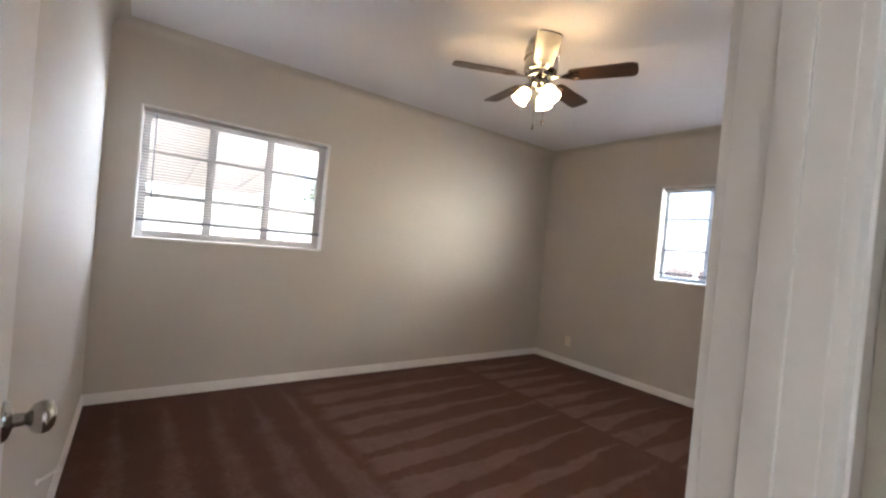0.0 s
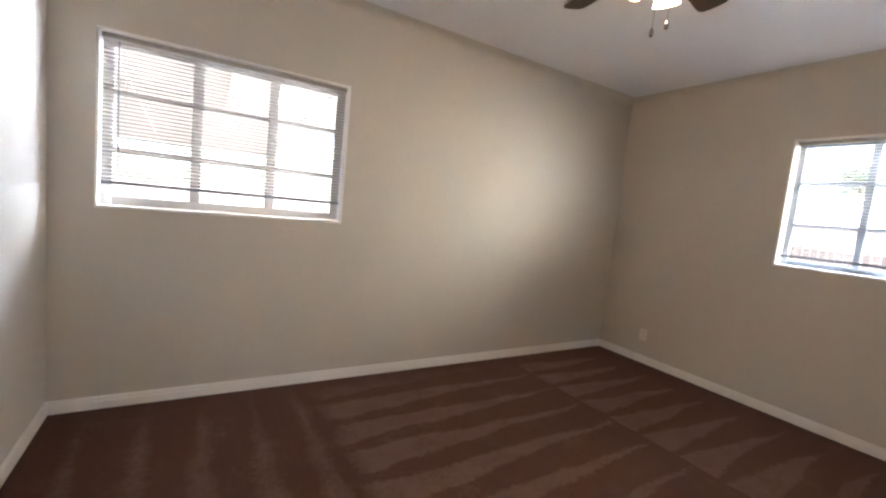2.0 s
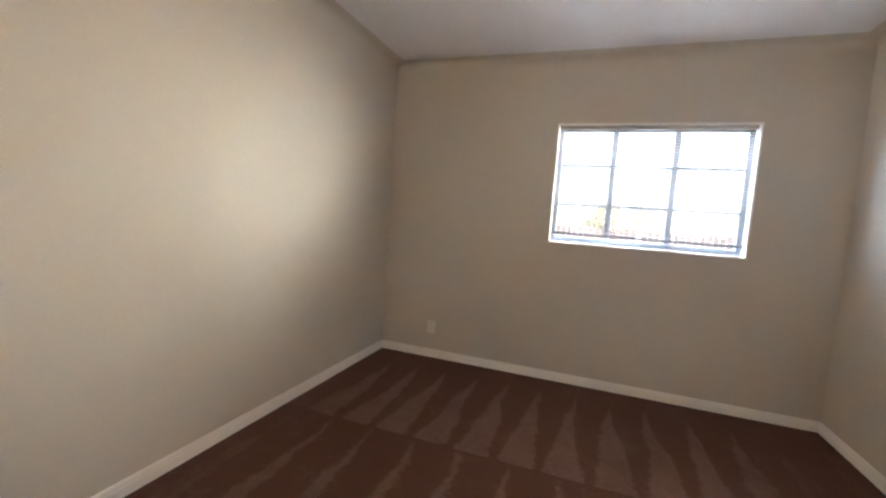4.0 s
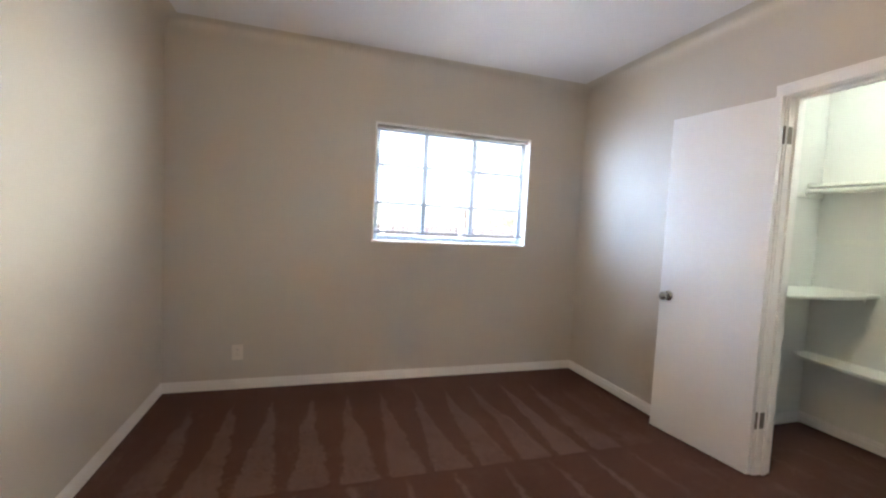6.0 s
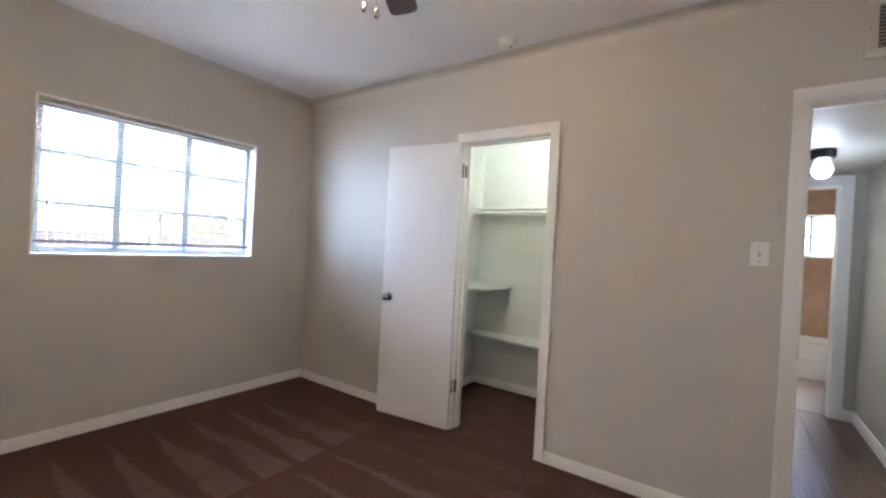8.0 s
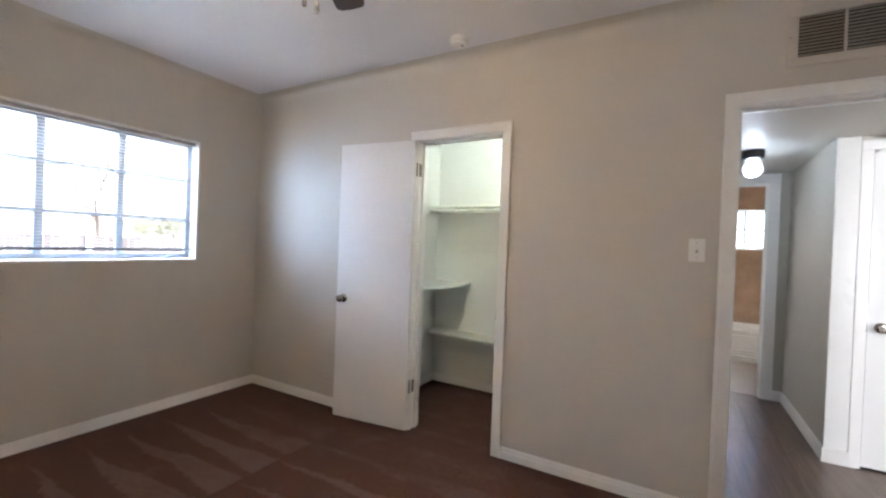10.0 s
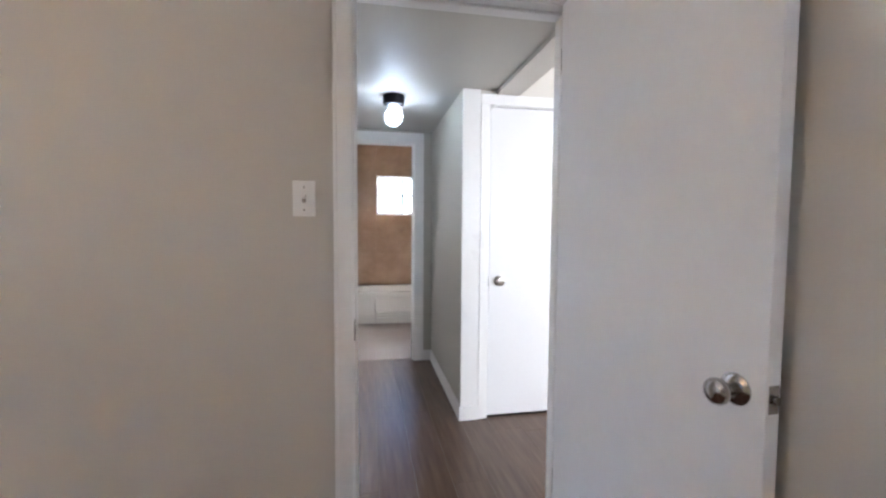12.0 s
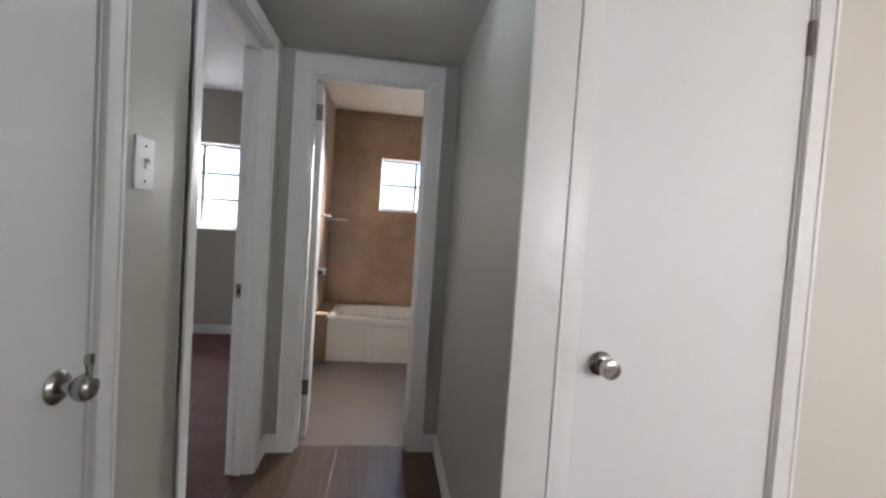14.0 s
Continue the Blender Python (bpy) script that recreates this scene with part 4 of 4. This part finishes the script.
def tree(x, y, height, spread, seed, label, clumps=5200, thick=0.22, leaves=None):
    """A tapered trunk that forks into limbs and twigs, with a crown of many small leaves."""
    rnd = random.Random(seed)
    t = thing("tree", pose(x, y, GZ), label, "tree", "yard trees")
    bm = bmesh.new()
    fork = Vector((rnd.uniform(-0.2, 0.2), rnd.uniform(-0.2, 0.2), height * 0.32))
    rod(bm, (0, 0, 0), fork, thick, 9, thick * 0.7)
    ends = []

    def grow(p, way, length, r, depth):
        mid = p + way * length * 0.5 + Vector((rnd.gauss(0, 1), rnd.gauss(0, 1), rnd.gauss(0, 0.6))) * length * 0.07
        q = p + way * length
        rod(bm, p, mid, r, 6, r * 0.8)
        rod(bm, mid, q, r * 0.8, 6, r * 0.55)
        if depth < 3:
            ends.append(q)
        if depth == 0:
            return
        for _ in range(3):
            turn = Vector((rnd.gauss(0, 1), rnd.gauss(0, 1), rnd.gauss(0.25, 0.6))).normalized()
            grow(q if rnd.random() < 0.6 else mid, (way + turn * 0.75).normalized(), length * rnd.uniform(0.55, 0.75), r * 0.5, depth - 1)

    for i in range(4):
        a = i * 1.57 + rnd.uniform(-0.5, 0.5)
        lean = spread / height
        way = Vector((math.cos(a) * lean * 1.3, math.sin(a) * lean * 1.3, 0.9)).normalized()
        grow(fork, way, height * 0.27, thick * 0.5, 3)
    part("trunk", bm, BARK, t)
    verts, faces = [], []
    for _ in range(clumps):
        p = rnd.choice(ends) + Vector((rnd.gauss(0, 1), rnd.gauss(0, 1), rnd.gauss(0, 0.8))) * spread * 0.11
        u = Vector((rnd.gauss(0, 1), rnd.gauss(0, 1), rnd.gauss(0, 1))).normalized() * rnd.uniform(0.05, 0.11)
        w = u.cross(Vector((rnd.gauss(0, 1), rnd.gauss(0, 1), rnd.gauss(0, 1)))).normalized() * rnd.uniform(0.03, 0.06)
        k = len(verts)
        verts += [p - u, p + w, p + u, p - w]
        faces.append((k, k + 1, k + 2, k + 3))
    me = bpy.data.meshes.new("crown")
    me.from_pydata([tuple(v) for v in verts], [], faces)
    me.materials.append(leaves or LEAVES)
    ob = new("crown", me)
    ob.parent = t
    ob["kind"] = "stuff"
    return t


# a patio cover over the parked car
cover = thing("patio_cover", pose(-2.2, 3.52, GZ, -3.2), "beige painted patio cover along the outer wall", "patio roof")
part("roof_deck", boxed(-3.8, 4.3, 0.0, 6.5, 2.90, 2.96, 0.004), SOFFIT, cover)
part("fascia", boxed(-3.8, 4.3, 6.5, 6.54, 2.82, 2.98, 0.004), SOFFIT, cover)
part("beam", boxed(-3.8, 4.3, 0.0, 0.05, 2.80, 2.90, 0.004), SOFFIT, cover)
for i in range(9):
    part("rafter", boxed(-3.74 + i * 0.93, -3.69 + i * 0.93, 0.05, 6.5, 2.85, 2.90, 0.003), SOFFIT, cover)
for x in (-3.70, -1.80):
    part("post", boxed(x, x + 0.09, 6.38, 6.47, 0.0, 2.85, 0.004), SOFFIT, cover)


tree(37.0, 9.0, 8.5, 4.2, 3, "leafy green tree behind the neighbouring roof")
tree(16.5, -3.6, 6.4, 3.6, 5, "sparse tree with thin branches beyond the fence", 900, 0.09, PALELEAVES)
tree(23.0, -9.5, 4.2, 3.4, 11, "low yellow-green tree beyond the fence", 5200, 0.14, PALELEAVES)
tree(25.0, 0.5, 3.9, 3.6, 12, "low yellow-green tree beyond the fence", 5200, 0.14, PALELEAVES)
tree(8.5, 21.0, 5.0, 2.6, 8, "green tree at the far side of the yard")

# back fence of boards between pale posts
fence = thing("fence", pose(13.0, 0, GZ), "weathered brown board fence between pale posts", "fence")
posts = [-14.0 + 2.4 * i for i in range(14)]
post = None
for y in posts:
    if post is None:
        ob = part("post", boxed(-0.06, 0.06, -0.06, 0.06, 0, 1.78, 0.01), POSTPAINT, fence)
        post = ob.data
    else:
        ob = new("post", post)
        ob.parent = fence
    ob.location = (0, y, 0)
board = None
for y in posts[:-1]:
    part("rail", boxed(0.03, 0.07, y + 0.06, y + 2.34, 1.15, 1.24), FENCEWOOD, fence)
    for k in range(15):
        if board is None:
            ob = part("board", boxed(-0.01, 0.01, -0.068, 0.068, 0.05, 1.67, 0.004), FENCEWOOD, fence)
            board = ob.data
        else:
            ob = new("board", board)
            ob.parent = fence
        ob.location = (0, y + 0.14 + k * 0.151, random.uniform(-0.03, 0.03))

# neighbouring house
nh = thing("house", pose(30, 12, GZ), "low neighbouring house with a pale roof", "house")
part("wall", boxed(-5, 5, -9, 9, 0, 2.6), STUCCO, nh)
bm = bmesh.new()
prism(bm, [(-5.7, 2.6), (5.7, 2.6), (0, 3.9)], -9.6, 9.6, Matrix.Rotation(radians(90), 4, "X"))
part("roof", bm, ROOFING, nh, smooth=0)
part("fascia", boxed(-5.78, -5.70, -9.6, 9.6, 2.50, 2.66), POSTPAINT, nh)


def car(x, y, turn):
    """A small parked hatchback."""
    c = thing("car", pose(x, y, GZ, 0, 0, turn), "blue parked car on the drive", "car")
    bm = bmesh.new()
    side = [(-2.1, 0.3), (2.1, 0.3), (2.15, 0.62), (2.0, 0.82), (1.1, 0.95), (0.45, 1.42), (-1.3, 1.45), (-1.95, 1.0), (-2.12, 0.85)]
    prism(bm, side, -0.85, 0.85, Matrix.Rotation(radians(90), 4, "X"))
    bmesh.ops.recalc_face_normals(bm, faces=bm.faces[:])
    bmesh.ops.bevel(bm, geom=bm.edges[:], offset=0.07, segments=3, affect="EDGES")
    part("body", bm, CARPAINT, c)
    for s in (-0.846, 0.846):
        part("side_window", prism(bmesh.new(), [(-1.55, 1.0), (0.85, 0.98), (0.42, 1.34), (-1.25, 1.37)], s - 0.012, s + 0.012, Matrix.Rotation(radians(90), 4, "X")), CARGLASS, c)
    for x0 in (-1.3, 1.3):
        for s in (-0.78, 0.78):
            w = part("wheel", rod(bmesh.new(), (x0, s - 0.1, 0.31), (x0, s + 0.1, 0.31), 0.31, 24), TYRE, c)
            part("rim", rod(bmesh.new(), (x0, s - 0.105, 0.31), (x0, s + 0.105, 0.31), 0.19, 18), NICKEL, w)
    return c


car(-2.2, 9.3, 70)

# ---- floor planks of hall and living room, wall tiles of the bathroom ----
planks = thing("floor_hall", Matrix(), "grey-brown vinyl plank floor", "plank floor", "", "structure")
part("underlay", boxed(-4.2, HX + 0.06, -2.462, 3.0, -0.08, -0.010), VOID, planks)
rnd = random.Random(4)
shapes = {}
PW, PL = 0.18, 1.22
for i in range(28):
    x0 = -0.108 + (5 - i) * PW
    off = rnd.uniform(0, PL)
    low = -2.458 if x0 > -0.12 else HP
    high = -0.064 if x0 > -0.45 else 2.99
    for k in range(6):
        y0 = -2.458 + k * PL - off
        lo, hi = max(y0, low), min(y0 + PL, high)
        if hi - lo < 0.03:
            continue
        key = round(hi - lo, 3)
        if key not in shapes:
            ob = part("plank", boxed(0.0006, PW - 0.0006, 0.0006, hi - lo - 0.0006, -0.010, -0.002, 0.0008), PLANK, planks)
            shapes[key] = ob.data
        else:
            ob = new("plank", shapes[key])
            ob.parent = planks
        ob.location = (x0, lo, 0)

tiles = thing("trim_tub_surround", Matrix(), "tan stone-look tub surround panels", "wall tile", "", "structure")
zs = [0.412, 0.86, 1.36, 1.86, 2.36, 2.445]
for k in range(5):
    z0, z1 = zs[k] + 0.0003, zs[k + 1] - 0.0003
    spans = [(-0.8, -0.3006), (-0.300, 0.3455), (0.3461, BX - 0.011)]
    for a, b in spans:
        if a > -0.31 and b < 0.36:
            for lo, hi in ((z0, min(z1, BW[2] - 0.001)), (max(z0, BW[3] + 0.001), z1)):
                if hi - lo > 0.03:
                    part("tile", boxed(a, b, BY + 0.0005, BY + 0.010, lo, hi, 0.0006), STONE, tiles)
            continue
        part("tile", boxed(a, b, BY + 0.0005, BY + 0.010, z0, z1, 0.0006), STONE, tiles)
    part("tile", boxed(BX - 0.010, BX - 0.0005, BY + 0.011, -3.92, z0, z1, 0.0006), STONE, tiles)
